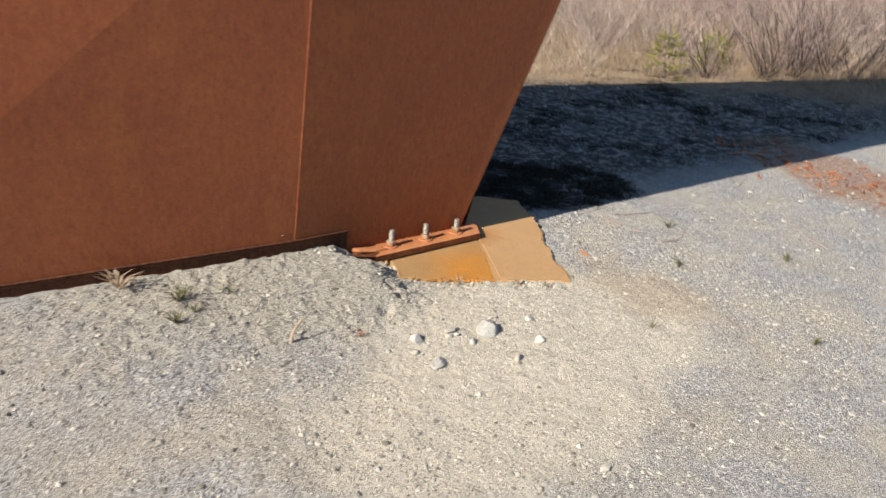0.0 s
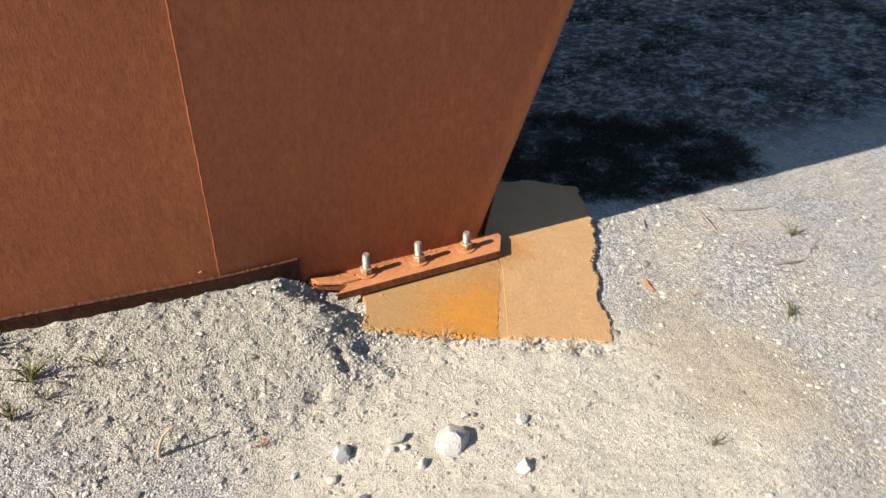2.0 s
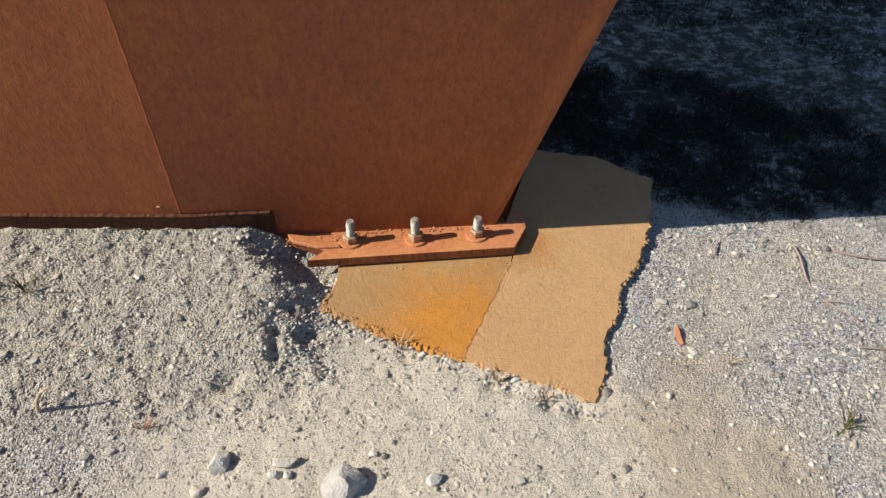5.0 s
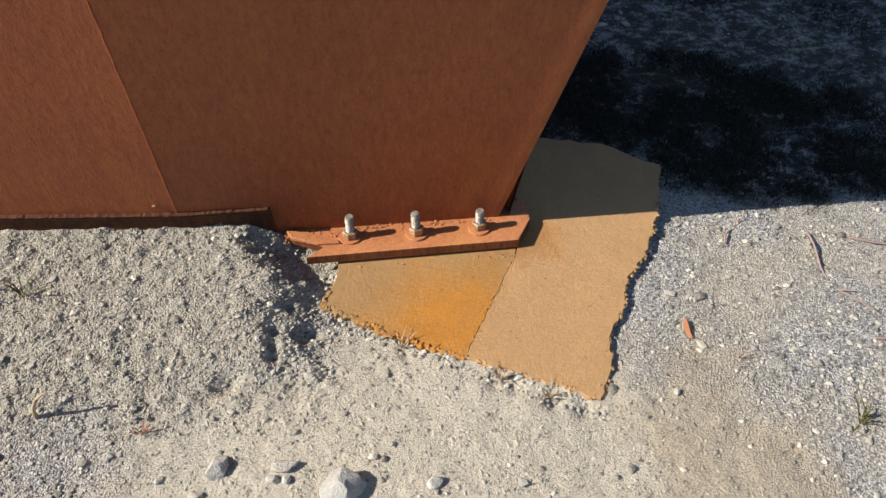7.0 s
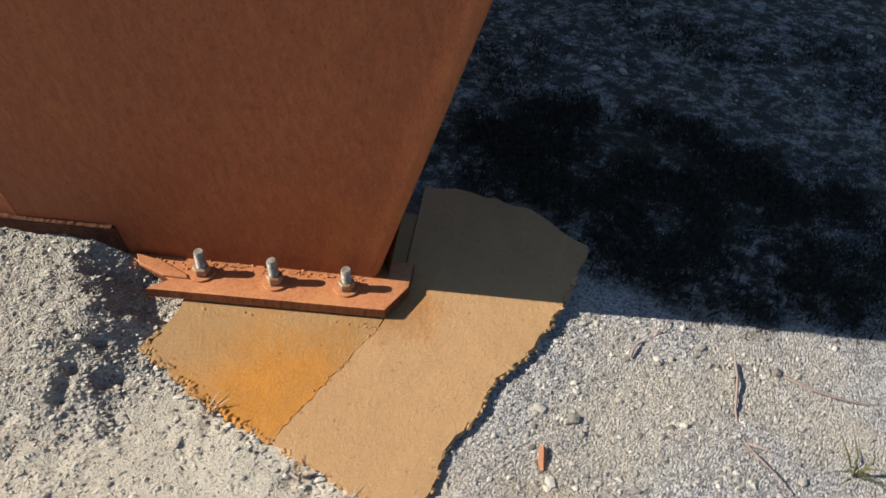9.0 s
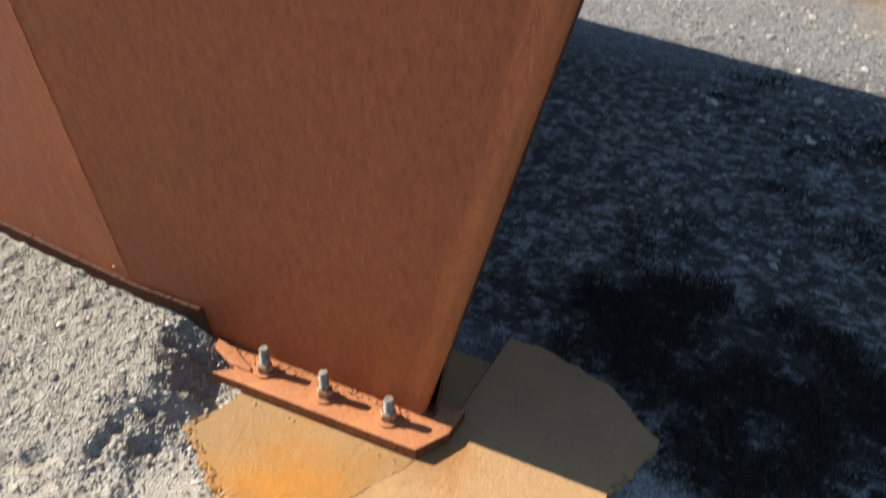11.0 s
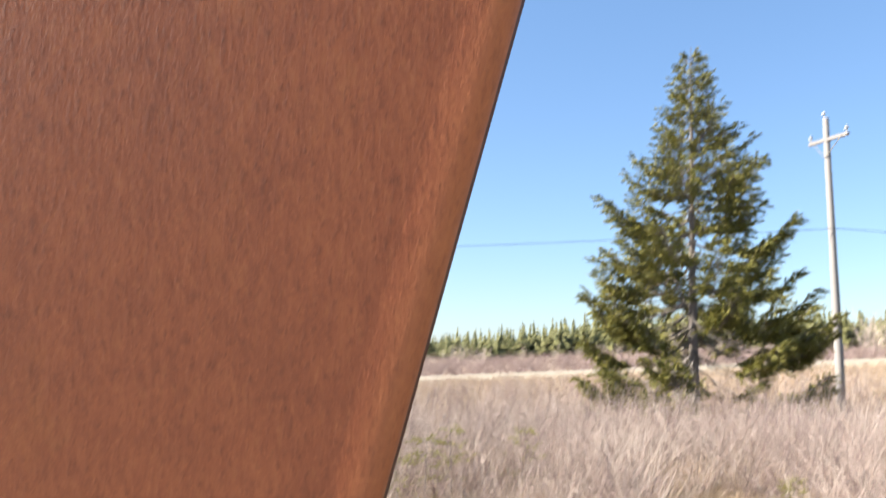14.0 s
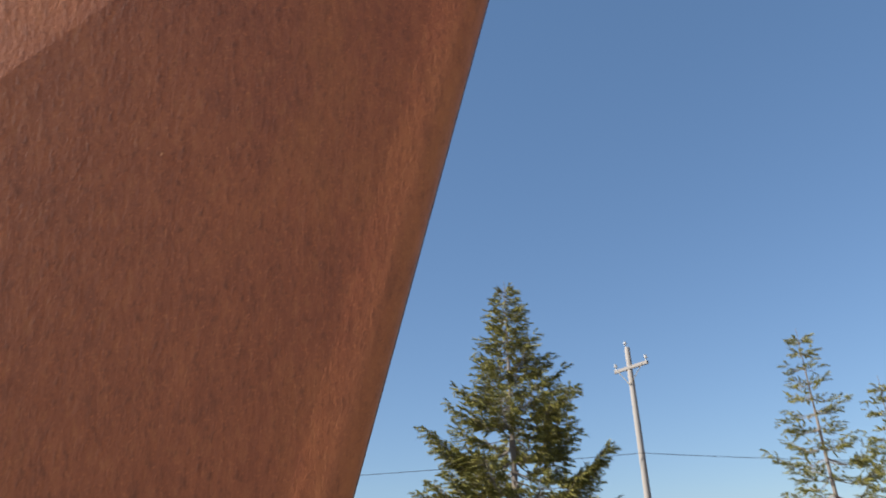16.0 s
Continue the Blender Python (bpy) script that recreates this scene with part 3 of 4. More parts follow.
def broken_slab(outline, depth, lift, inset, seed):
    """A flat slab whose rim is chipped."""
    rng = random.Random(seed)
    bm = bmesh.new()
    cx, cy = sum(p[0] for p in outline) / len(outline), sum(p[1] for p in outline) / len(outline)
    rings = [[], [], []]
    for x, y in outline:
        k = inset * rng.uniform(0.3, 1.7) / max(0.05, math.hypot(x - cx, y - cy))
        drop = inset * rng.uniform(0.5, 2.2)
        z = slab_top(x, y) + lift
        ix, iy = x + (cx - x) * k, y + (cy - y) * k
        rings[0].append(bm.verts.new((ix, iy, slab_top(ix, iy) + lift)))
        rings[1].append(bm.verts.new((x, y, z - drop)))
        rings[2].append(bm.verts.new((x, y, -depth)))
    bm.faces.new(rings[0])
    n = len(outline)
    for a, b in zip(rings, rings[1:]):
        for i in range(n):
            bm.faces.new((a[i], a[(i + 1) % n], b[(i + 1) % n], b[i]))
    bmesh.ops.triangulate(bm, faces=[f for f in bm.faces if len(f.verts) > 4])
    return bm


def rim_crumbs(line, n, size, seed, material, parent):
    rng = np.random.default_rng(seed)
    forms = [pebble_form(rng, 0.35) for _ in range(6)]
    poses = []
    for _ in range(n):
        p, q = line[int(rng.integers(0, len(line) - 1)):][:2]
        t = rng.uniform()
        x, y = p[0] + t * (q[0] - p[0]) + rng.normal(0, 0.003), p[1] + t * (q[1] - p[1]) + rng.normal(0, 0.003) + 0.004
        s = size * rng.uniform(0.5, 1.6)
        poses.append((int(rng.integers(0, 6)), (x, y, slab_top(x, y) - 0.1 * s - rng.uniform(0, 0.008)), rng.uniform(0, 6.283), s, rng.normal(0, 0.3, 2)))
    bulk("crumbled_rim", forms, poses, material, "", "", "stuff", parent)


def build_footing():
    foot = thing("concrete_footing", "rust-stained broken concrete footing under the base plate", "footing")
    a = ragged([(-0.03, -0.03), (-0.03, -0.076), (-0.062, -0.192)], 0.02, 0.003, 1)[:-1] + \
        ragged([(-0.062, -0.192), (0.097, -0.29), (0.259, -0.361)], 0.012, 0.005, 2)
    joint = ragged([(0.259, -0.361), (0.325, -0.225), (0.40, -0.07)], 0.012, 0.0022, 3)
    left = a + joint[1:] + [(0.43, 0.03), (0.43, 0.30), (-0.1, 0.30)]
    slab = part("stained_slab", broken_slab(left, 0.14, -0.002, 0.003, 12), STAINED_CONCRETE, foot, "orange rust-stained concrete")
    edge = ragged([(0.283, -0.3705), (0.40, -0.425), (0.535, -0.489)], 0.014, 0.004, 5)[:-1] + \
        ragged([(0.535, -0.489), (0.575, -0.40), (0.583, -0.33), (0.64, -0.235), (0.665, -0.15), (0.735, -0.06), (0.783, 0.051), (0.841, 0.256)], 0.016, 0.0055, 6)[:-1] + \
        ragged([(0.841, 0.256), (0.70, 0.36), (0.546, 0.397), (0.43, 0.40)], 0.03, 0.008, 7)
    strip = joint + [(0.4015, -0.07), (0.392, -0.10), (0.284, -0.371)]
    part("mortar_strip", broken_slab(strip, 0.14, -0.0012, 0.0008, 16), TAN_CONCRETE, foot, "thin greyish strip of mortar")
    right = edge + [(0.431, 0.03), (0.4025, -0.07), (0.393, -0.10)]
    other = part("plain_slab", broken_slab(right, 0.14, 0.0005, 0.0016, 13), TAN_CONCRETE, foot, "tan trowelled concrete")
    rim_crumbs(a[6:], 260, 0.010, 14, STAINED_CONCRETE, slab)
    rim_crumbs([(x, y - 0.003) for x, y in joint], 150, 0.0045, 17, STAINED_CONCRETE, slab)
    rim_crumbs([(0.02, -0.075), (0.20, -0.068), (0.37, -0.062), (0.40, -0.07)], 130, 0.005, 18, TAN_CONCRETE, slab)
    rim_crumbs(edge[:60], 300, 0.009, 15, TAN_CONCRETE, other)
    return foot

# ---- scattered growth: meshes from many small repeats ----


def bulk(name, protos, poses, material, label, category, kind="stuff", parent=None):
    """One mesh from copies of small prototypes. protos: (verts, tris) arrays; poses: prototype, place, turn, size, tilt."""
    vs, fs, count = [], [], 0
    for k, place, turn, size, tilt in poses:
        v, f = protos[k]
        c, s = math.cos(turn), math.sin(turn)
        w = v * size
        w = np.stack([w[:, 0] * c - w[:, 1] * s + tilt[0] * w[:, 2], w[:, 0] * s + w[:, 1] * c + tilt[1] * w[:, 2], w[:, 2]], 1)
        vs.append(w + place)
        fs.append(f + count)
        count += len(v)
    return linked(name, np.concatenate(vs), np.concatenate(fs), material, label, category, kind, parent)


def fast_mesh(name, v, f, material):
    me = bpy.data.meshes.new(name)
    me.vertices.add(len(v))
    me.vertices.foreach_set("co", np.ascontiguousarray(v, dtype=np.float32).ravel())
    me.loops.add(3 * len(f))
    me.loops.foreach_set("vertex_index", np.ascontiguousarray(f, dtype=np.int32).ravel())
    me.polygons.add(len(f))
    me.polygons.foreach_set("loop_start", np.arange(0, 3 * len(f), 3, dtype=np.int32))
    me.polygons.foreach_set("use_smooth", np.zeros(len(f), dtype=bool))
    me.update(calc_edges=True)
    me.materials.append(material)
    return me


def linked(name, v, f, material, label="", category="", kind="", parent=None):
    ob = new(name, fast_mesh(name, v, f, material))
    ob.parent = parent
    return tagged(ob, label, category, kind=kind)


def blades(rng, n, height_of, spread, width, bend):
    """A tuft of bent grass blades."""
    v, f = [], []
    for _ in range(n):
        a, h = rng.uniform(0, 6.283), height_of * rng.uniform(0.5, 1.0)
        bx, by = rng.normal(0, spread), rng.normal(0, spread)
        d = np.array([math.cos(a), math.sin(a), 0])
        w = np.array([-d[1], d[0], 0]) * width * rng.uniform(0.6, 1.3)
        l = bend * rng.uniform(0.1, 1.0) * h
        p0, p1, p2 = np.array([bx, by, 0]), np.array([bx, by, h * 0.6]) + d * l * 0.35, np.array([bx, by, h * rng.uniform(0.7, 1.0)]) + d * l
        k = len(v)
        v += [p0 - w, p0 + w, p1 - w * 0.8, p1 + w * 0.8, p2]
        f += [(k, k + 1, k + 3), (k, k + 3, k + 2), (k + 2, k + 3, k + 4)]
    return np.array(v), np.array(f)


def stick(v, f, p, q, r0, r1):
    """A three-sided twig from p to q."""
    d = q - p
    u = np.cross(d, (0.3, 0.2, 1.0) if abs(d[2]) < 0.9 * np.linalg.norm(d) else (1.0, 0.2, 0))
    u /= np.linalg.norm(u)
    w = np.cross(d / np.linalg.norm(d), u)
    k = len(v)
    for c, r in ((p, r0), (q, r1)):
        for a in (0, 2.094, 4.189):
            v.append(c + r * (math.cos(a) * u + math.sin(a) * w))
    for i in range(3):
        j = (i + 1) % 3
        f += [(k + i, k + j, k + 3 + j), (k + i, k + 3 + j, k + 3 + i)]


def shrub(rng, stems, tall, thick, lean):
    """A bare shrub of thin forking stems."""
    v, f = [], []
    for _ in range(stems):
        a = rng.uniform(0, 6.283)
        p = np.array([rng.normal(0, 0.05 * tall), rng.normal(0, 0.05 * tall), 0.0])
        d = np.array([math.cos(a) * lean, math.sin(a) * lean, 1.0]) * rng.uniform(0.6, 1.0)
        r = thick * rng.uniform(0.7, 1.2)
        for s in range(3):
            d = d + rng.normal(0, 0.12, 3)
            q = p + d * tall / 3.2
            stick(v, f, p, q, r, r * 0.65)
            for _ in range(2 if s else 1):
                e = d * 0.55 + rng.normal(0, 0.33, 3)
                e[2] = abs(e[2]) * 0.9 + 0.1
                b = p + (q - p) * rng.uniform(0.3, 1.0)
                m = b + e * tall * 0.2
                stick(v, f, b, m, r * 0.5, r * 0.35)
                stick(v, f, m, m + (e + rng.normal(0, 0.25, 3)) * tall * 0.14, r * 0.35, r * 0.15)
            p, r = q, r * 0.65
    return np.array(v), np.array(f)


def sprig(rng, n=12, length=0.2, reach=0.05):
    """A tuft of needles along a short shoot that points along +x."""
    v, f = [], []
    for i in range(n):
        t, a = rng.uniform(0, 1), rng.uniform(0, 6.283)
        b = np.array([t * length, 0, 0])
        o = np.array([0, math.cos(a), math.sin(a)])
        w = (np.array([0, -math.sin(a), math.cos(a)]) * 0.6 + np.array([0.8, 0, 0])) * reach * 0.17
        k = len(v)
        v += [b - w, b + w, b + o * reach * (1 - 0.4 * t) + np.array([length * 0.35, 0, 0])]
        f.append((k, k + 1, k + 2))
    return np.array(v), np.array(f)


def border(x, y):
    return 0.72 * x + y - 4.3


def scatter(rng, n, test):
    out = []
    while len(out) < n:
        p = test(rng)
        if p is not None:
            out.append(p)
    return out


def no_monument(x, y):
    return not (-3.3 < x < 0.75 and -0.05 < y < 3.2)


def build_growth():
    rng = np.random.default_rng(11)
    tufts = [blades(rng, 34, 0.20, 0.08, 0.0013, 1.7) for _ in range(5)] + [blades(rng, 38, 0.10, 0.10, 0.0014, 3.0) for _ in range(3)]
    poses = []
    # the verge, in view past the monument's edge and beyond its shadow
    def verge(r):
        x, y = r.uniform(-2.5, 11), r.uniform(0.9, 13)
        b = border(x, y) + 1.3 * noise.noise(Vector((x, y, 3.0)) * 0.9)
        if b < 0.05 or r.uniform() > 0.35 + b or y < 1.3 - 0.1 * x:
            return None
        return x, y, min(1.0, 0.35 + 0.35 * b)
    for x, y, s in scatter(rng, 10000, verge):
        poses.append((int(rng.integers(0, 5)) if rng.uniform() < 0.6 else int(rng.integers(5, 8)), (x, y, ground_z(x, y) - 0.01), rng.uniform(0, 6.283),
                      s * rng.uniform(0.7, 1.35), rng.normal(0, 0.2, 2)))
    bulk("dry_grass", tufts, poses, STRAW, "matted straw-coloured dead grass on the verge", "grass")
    far = [blades(rng, 30, 0.5, 0.3, 0.0045, 0.9) for _ in range(5)]
    poses = []
    for _ in range(6000):
        y = 11 + 49 * rng.uniform() ** 1.5
        x = rng.uniform(-0.35 * y - 4, 0.75 * y + 4)
        poses.append((int(rng.integers(0, 5)), (x, y, float(height(x, y)) - 0.02), rng.uniform(0, 6.283), rng.uniform(0.6, 1.2) * (0.75 + y / 90), rng.normal(0, 0.15, 2)))
    bulk("field_grass", far, poses, STRAW, "faded dead grass of the open field", "grass")
    # bare shrubs
    near = [shrub(rng, 12, 0.75, 0.0032, 0.75) for _ in range(6)]
    poses = []
    def brush(r):
        x, y = r.uniform(-3, 12), r.uniform(1.8, 16)
        b = border(x, y)
        if b < 0.3 or r.uniform() > 0.12 + b / 4.0 or noise.noise(Vector((x, y, 9.0)) * 0.55) < -0.25:
            return None
        return x, y, min(1.25, 0.5 + 0.14 * b)
    for x, y, s in scatter(rng, 2300, brush):
        poses.append((int(rng.integers(0, 6)), (x, y, ground_z(x, y) - 0.02), rng.uniform(0, 6.283), s * rng.uniform(0.6, 1.2), rng.normal(0, 0.15, 2)))
    for x, y, s in ((5.3, 2.2, 1.5), (5.8, 2.05, 1.7), (6.4, 2.4, 1.6), (5.0, 3.0, 1.3), (6.9, 1.8, 1.5), (4.4, 3.4, 1.1), (7.4, 2.6, 1.7), (6.0, 3.2, 1.5)):
        for _ in range(3):
            poses.insert(0, (int(rng.integers(0, 6)), (x + rng.normal(0, 0.12), y + rng.normal(0, 0.12), ground_z(x, y) - 0.02), rng.uniform(0, 6.283), s, rng.normal(0, 0.1, 2)))
    half = len(poses) // 2
    bulk("shrub_thicket", near, poses[:half], TWIG, "leafless brown shrubs growing through the grass", "shrub")
    stout = [shrub(rng, 10, 0.75, 0.004, 0.7) for _ in range(6)]
    bulk("pale_shrub_thicket", stout, poses[half:], PALE_TWIG, "leafless shrubs with bleached grey twigs", "shrub")
    wide = [shrub(rng, 10, 1.1, 0.0075, 0.5) for _ in range(5)]
    for name, mat, n, label in (("field_brush", TWIG, 1300, "low leafless brown brush in the field"), ("pale_field_brush", PALE_TWIG, 800, "greyish leafless brush in the field")):
        poses = []
        for _ in range(n):
            y = 12 + 40 * rng.uniform() ** 1.4
            x = rng.uniform(-0.3 * y - 2, 0.7 * y + 4)
            poses.append((int(rng.integers(0, 5)), (x, y, float(height(x, y)) - 0.03), rng.uniform(0, 6.283), rng.uniform(0.5, 1.05) * (1 - 0.5 * float(smooth_step(26, 48, y))), rng.normal(0, 0.12, 2)))
        bulk(name, wide, poses, mat, label, "shrub")
    # the low thicket beyond the road
    poses = []
    for _ in range(1900):
        y = rng.uniform(70, 225)
        x = rng.uniform(-0.3 * y, 0.75 * y)
        poses.append((int(rng.integers(0, 5)), (x, y, float(height(x, y)) - 0.05), rng.uniform(0, 6.283), rng.uniform(1.0, 1.7), (0, 0)))
    bulk("heath_brush", [shrub(rng, 12, 1.1, 0.014, 0.9) for _ in range(5)], poses, TWIG, "pinkish brown heath brush beyond the dirt road", "shrub")
    poses = []
    for _ in range(260):
        y = rng.uniform(150, 235)
        x = 0.36 * y + rng.uniform(0, 0.5) * y if rng.uniform() < 0.75 else rng.uniform(-0.2, 0.3) * y
        tall = rng.uniform(5, 10) if x > 0.34 * y else rng.uniform(2.5, 4.5)
        poses.append((int(rng.integers(0, 4)), (x, y, float(height(x, y)) - 0.2), rng.uniform(0, 6.283), tall, (0, 0)))
    bulk("bare_woods", [shrub(rng, 7, 1.0, 0.012, 0.3) for _ in range(4)], poses, PALE_TWIG, "grey leafless trees along the far edge of the field", "woods")
    # the far spruce woods
    trees = []
    for _ in range(7):
        v, f = [], []
        for i in range(90):
            t = rng.uniform(0, 1)
            a, reach = rng.uniform(0, 6.283), (0.02 + 0.36 * (1 - t) ** 1.1) * rng.uniform(0.35, 1.15)
            o, w = np.array([math.cos(a), math.sin(a), 0]), np.array([-math.sin(a), math.cos(a), 0]) * (0.012 + 0.3 * reach)
            b, k = np.array([0, 0, 0.04 + 0.94 * t]), len(v)
            v += [b + o * reach * 0.1 - w, b + o * reach * 0.1 + w, b + o * reach - np.array([0, 0, 0.05 * (1 - t)]), b + np.array([0, 0, 0.06])]
            f += [(k, k + 1, k + 2), (k, k + 2, k + 3), (k + 1, k + 2, k + 3)]
        trees.append((np.array(v) * np.array([1.0, 1.0, 1.0] if len(trees) < 4 else [1.9, 1.9, 0.72]), np.array(f)))
    poses = []
    for _ in range(4200):
        y = rng.uniform(222, 330)
        x = rng.uniform(-0.35, 0.85) * y
        tall = (8.2 + 5.0 * smooth_step(-40, 20, x)) * (0.58 + 0.45 * rng.uniform() ** 1.8)
        poses.append((int(rng.integers(0, 7)), (x, y, float(height(x, y)) - 0.3), rng.uniform(0, 6.283), tall, rng.normal(0, 0.02, 2)))
    bulk("far_spruce_woods", trees, poses, FAR_NEEDLE, "dark green belt of spruce woods on the horizon", "woods")


build_growth()


def spruce(name, label, at, tall, profile, branches, seed, needle, dense=1.0, bare=0.0, trunk=0.02, size=1.0):
    """A spruce: trunk, limbs and a crown of needle sprigs. profile: crown radius over its height, as (share of height, radius) pairs."""
    rng = np.random.default_rng(seed)
    tree = thing(name, label, "tree", at=at)
    hs, rs = zip(*profile)
    steps = 10
    axis = [np.array([0.012 * tall * math.sin(2.1 * k / steps + seed), 0.01 * tall * math.sin(3 * k / steps), tall * k / steps - (0.15 if k == 0 else 0)]) for k in range(steps + 1)]
    v, f = [], []
    tube([Vector(p) for p in axis], [max(0.006 * size, trunk * tall * (1 - k / steps * 0.95)) for k in range(steps + 1)], 8, v, f)
    ob = new("trunk", mesh_of("trunk", v, f, BARK, True))
    ob.parent = tree
    kinds = [sprig(rng, 30, 0.24 * size, 0.07 * size) for _ in range(6)]
    lv, lf, nv, nf, count = [], [], [], [], 0
    for i in range(branches):
        ring = 6 if branches > 60 else 4
        t = hs[0] + (0.985 - hs[0]) * ((i // ring * ring + rng.uniform(0, 0.32) * ring) / branches) ** 0.85
        reach = float(np.interp(t, hs, rs)) * rng.choice((0.55, 0.8, 0.95, 1.0, 1.12)) * rng.uniform(0.88, 1.06)
        a = i * 2.399 + rng.normal(0, 0.25)
        out = np.array([math.cos(a), math.sin(a), 0])
        side = np.array([-out[1], out[0], 0])
        base = np.array([np.interp(t * steps, range(steps + 1), [p[0] for p in axis]), np.interp(t * steps, range(steps + 1), [p[1] for p in axis]), t * tall])
        rise = 0.62 * (t - 0.33) + rng.normal(0, 0.05)
        pts = []
        for k in range(6):
            u = k / 5
            pts.append(base + out * reach * u + np.array([0, 0, reach * (rise * u - 0.22 * math.sin(math.pi * u * 0.9) + 0.16 * u ** 3)]) + side * reach * 0.04 * math.sin(3 * u + i))
        for k in range(5):
            stick(lv, lf, pts[k], pts[k + 1], size * 0.022 * (1.05 - k / 5) * min(1.0, reach), size * 0.022 * (0.85 - k / 5 + 0.03) * min(1.0, reach))
        start = bare * (1 - t) + 0.18
        steps_out = max(3, int(reach * dense * 9 / size))
        for k in range(steps_out):
            u = start + (1 - start) * (k + rng.uniform(0, 1)) / steps_out
            p = np.array([np.interp(u * 5, range(6), [q[c] for q in pts]) for c in range(3)])
            for sgn in (-1, 1):
                ln = (0.12 * size + 0.34 * reach * (1 - u) * rng.uniform(0.5, 1.0)) * (1.0 if reach > 0.5 else 0.8)
                d = out * rng.uniform(0.5, 1.0) + side * sgn * rng.uniform(0.45, 1.0) + np.array([0, 0, rng.normal(0.02, 0.16)])
                d /= np.linalg.norm(d)
                q = p + d * ln
                if u < start + 0.5:
                    stick(lv, lf, p, q, 0.007 * size, 0.003 * size)
                n = max(1, int(ln / (0.13 * size)))
                for m in range(n):
                    if rng.uniform() < 0.1:
                        continue
                    c = p + d * ln * (m + rng.uniform(0.2, 1.0)) / n
                    sv, sf = kinds[int(rng.integers(0, 6))]
                    e = d + rng.normal(0, 0.28, 3)
                    e /= np.linalg.norm(e)
                    w = np.cross(e, (0.1, 0.2, 1.0))
                    w /= np.linalg.norm(w)
                    rot = np.stack([e, w, np.cross(e, w)], 1)
                    nv.append(sv @ rot.T * rng.uniform(0.75, 1.25) + c)
                    nf.append(sf + count)
                    count += len(sv)
        if bare and t < 0.42:                               # dead inner twigs
            for _ in range(7):
                u = rng.uniform(0.05, 0.55)
                p = np.array([np.interp(u * 5, range(6), [q[c] for q in pts]) for c in range(3)])
                d = out * rng.uniform(0.2, 1.0) + side * rng.normal(0, 0.7) + np.array([0, 0, rng.normal(-0.1, 0.3)])
                q = p + d * rng.uniform(0.2, 0.6)
                stick(lv, lf, p, q, 0.010, 0.006)
                stick(lv, lf, q, q + (d + rng.normal(0, 0.5, 3)) * 0.3, 0.006, 0.003)
    linked("branchwork", np.array(lv), np.array(lf), BARK, "grey limbs and twigs", kind="stuff", parent=tree)
    linked("crown", np.concatenate(nv), np.concatenate(nf), needle, "tufts of short needles", kind="stuff", parent=tree)
    return tree


def stand(x, y):
    return (x, y, float(height(x, y)) - 0.02)


CROWN = ((0.06, 2.6), (0.10, 3.5), (0.18, 3.3), (0.32, 2.95), (0.47, 2.6), (0.58, 1.85), (0.72, 1.2), (0.82, 0.62), (0.92, 0.32), (1.0, 0.05))
spruce("spruce_tree", "full pyramid-shaped spruce with bare grey lower twigs", stand(4.5, 20), 9.85, CROWN, 186, 5, NEEDLE, 1.6, 0.5, 0.014)
SPARSE = ((0.10, 2.4), (0.3, 2.0), (0.55, 1.35), (0.75, 0.8), (0.9, 0.35), (1.0, 0.06))
spruce("spruce_tree", "thin spruce with sparse ragged branches", stand(13.95, 22), 8.85, SPARSE, 95, 8, NEEDLE, 0.75, 0.4, 0.012)
spruce("spruce_tree", "thin spruce with sparse ragged branches", stand(17.2, 23.5), 7.6, SPARSE, 90, 9, NEEDLE, 0.75, 0.4, 0.012)
SEEDLING = ((0.05, 0.32), (0.3, 0.27), (0.6, 0.17), (0.85, 0.07), (1.0, 0.02))
for i, (x, y, h) in enumerate(((1.47, 5.55, 0.5), (1.86, 4.0, 0.52), (0.66, 4.72, 0.36), (1.52, 6.5, 0.42), (0.35, 7.0, 0.3), (4.08, 2.31, 0.42), (4.95, 2.5, 0.33),
                               (-0.3, 9.0, 0.95), (-0.85, 8.4, 1.05), (0.6, 9.6, 0.9), (-0.55, 8.7, 0.85), (3.3, 7.6, 0.6))):
    k = h / 0.5
    tagged(spruce("spruce_sapling", "small yellow-green spruce sapling in dead grass", (x, y, ground_z(x, y) - 0.01), h,
                  [(a, b * k * (0.45 if i == 2 else 0.75)) for a, b in SEEDLING], 20, 20 + i, YOUNG_NEEDLE, 0.6, 0.0, 0.014, 0.3), category="sapling", group="saplings on the verge")

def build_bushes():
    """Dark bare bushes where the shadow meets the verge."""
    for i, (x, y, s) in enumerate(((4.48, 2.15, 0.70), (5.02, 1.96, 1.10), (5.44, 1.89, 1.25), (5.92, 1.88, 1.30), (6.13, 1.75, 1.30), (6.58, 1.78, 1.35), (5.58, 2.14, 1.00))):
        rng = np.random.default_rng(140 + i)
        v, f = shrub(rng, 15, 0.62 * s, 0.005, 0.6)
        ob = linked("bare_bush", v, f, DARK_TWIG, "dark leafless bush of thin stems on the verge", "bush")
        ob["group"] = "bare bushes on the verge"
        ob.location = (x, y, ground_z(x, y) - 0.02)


build_bushes()


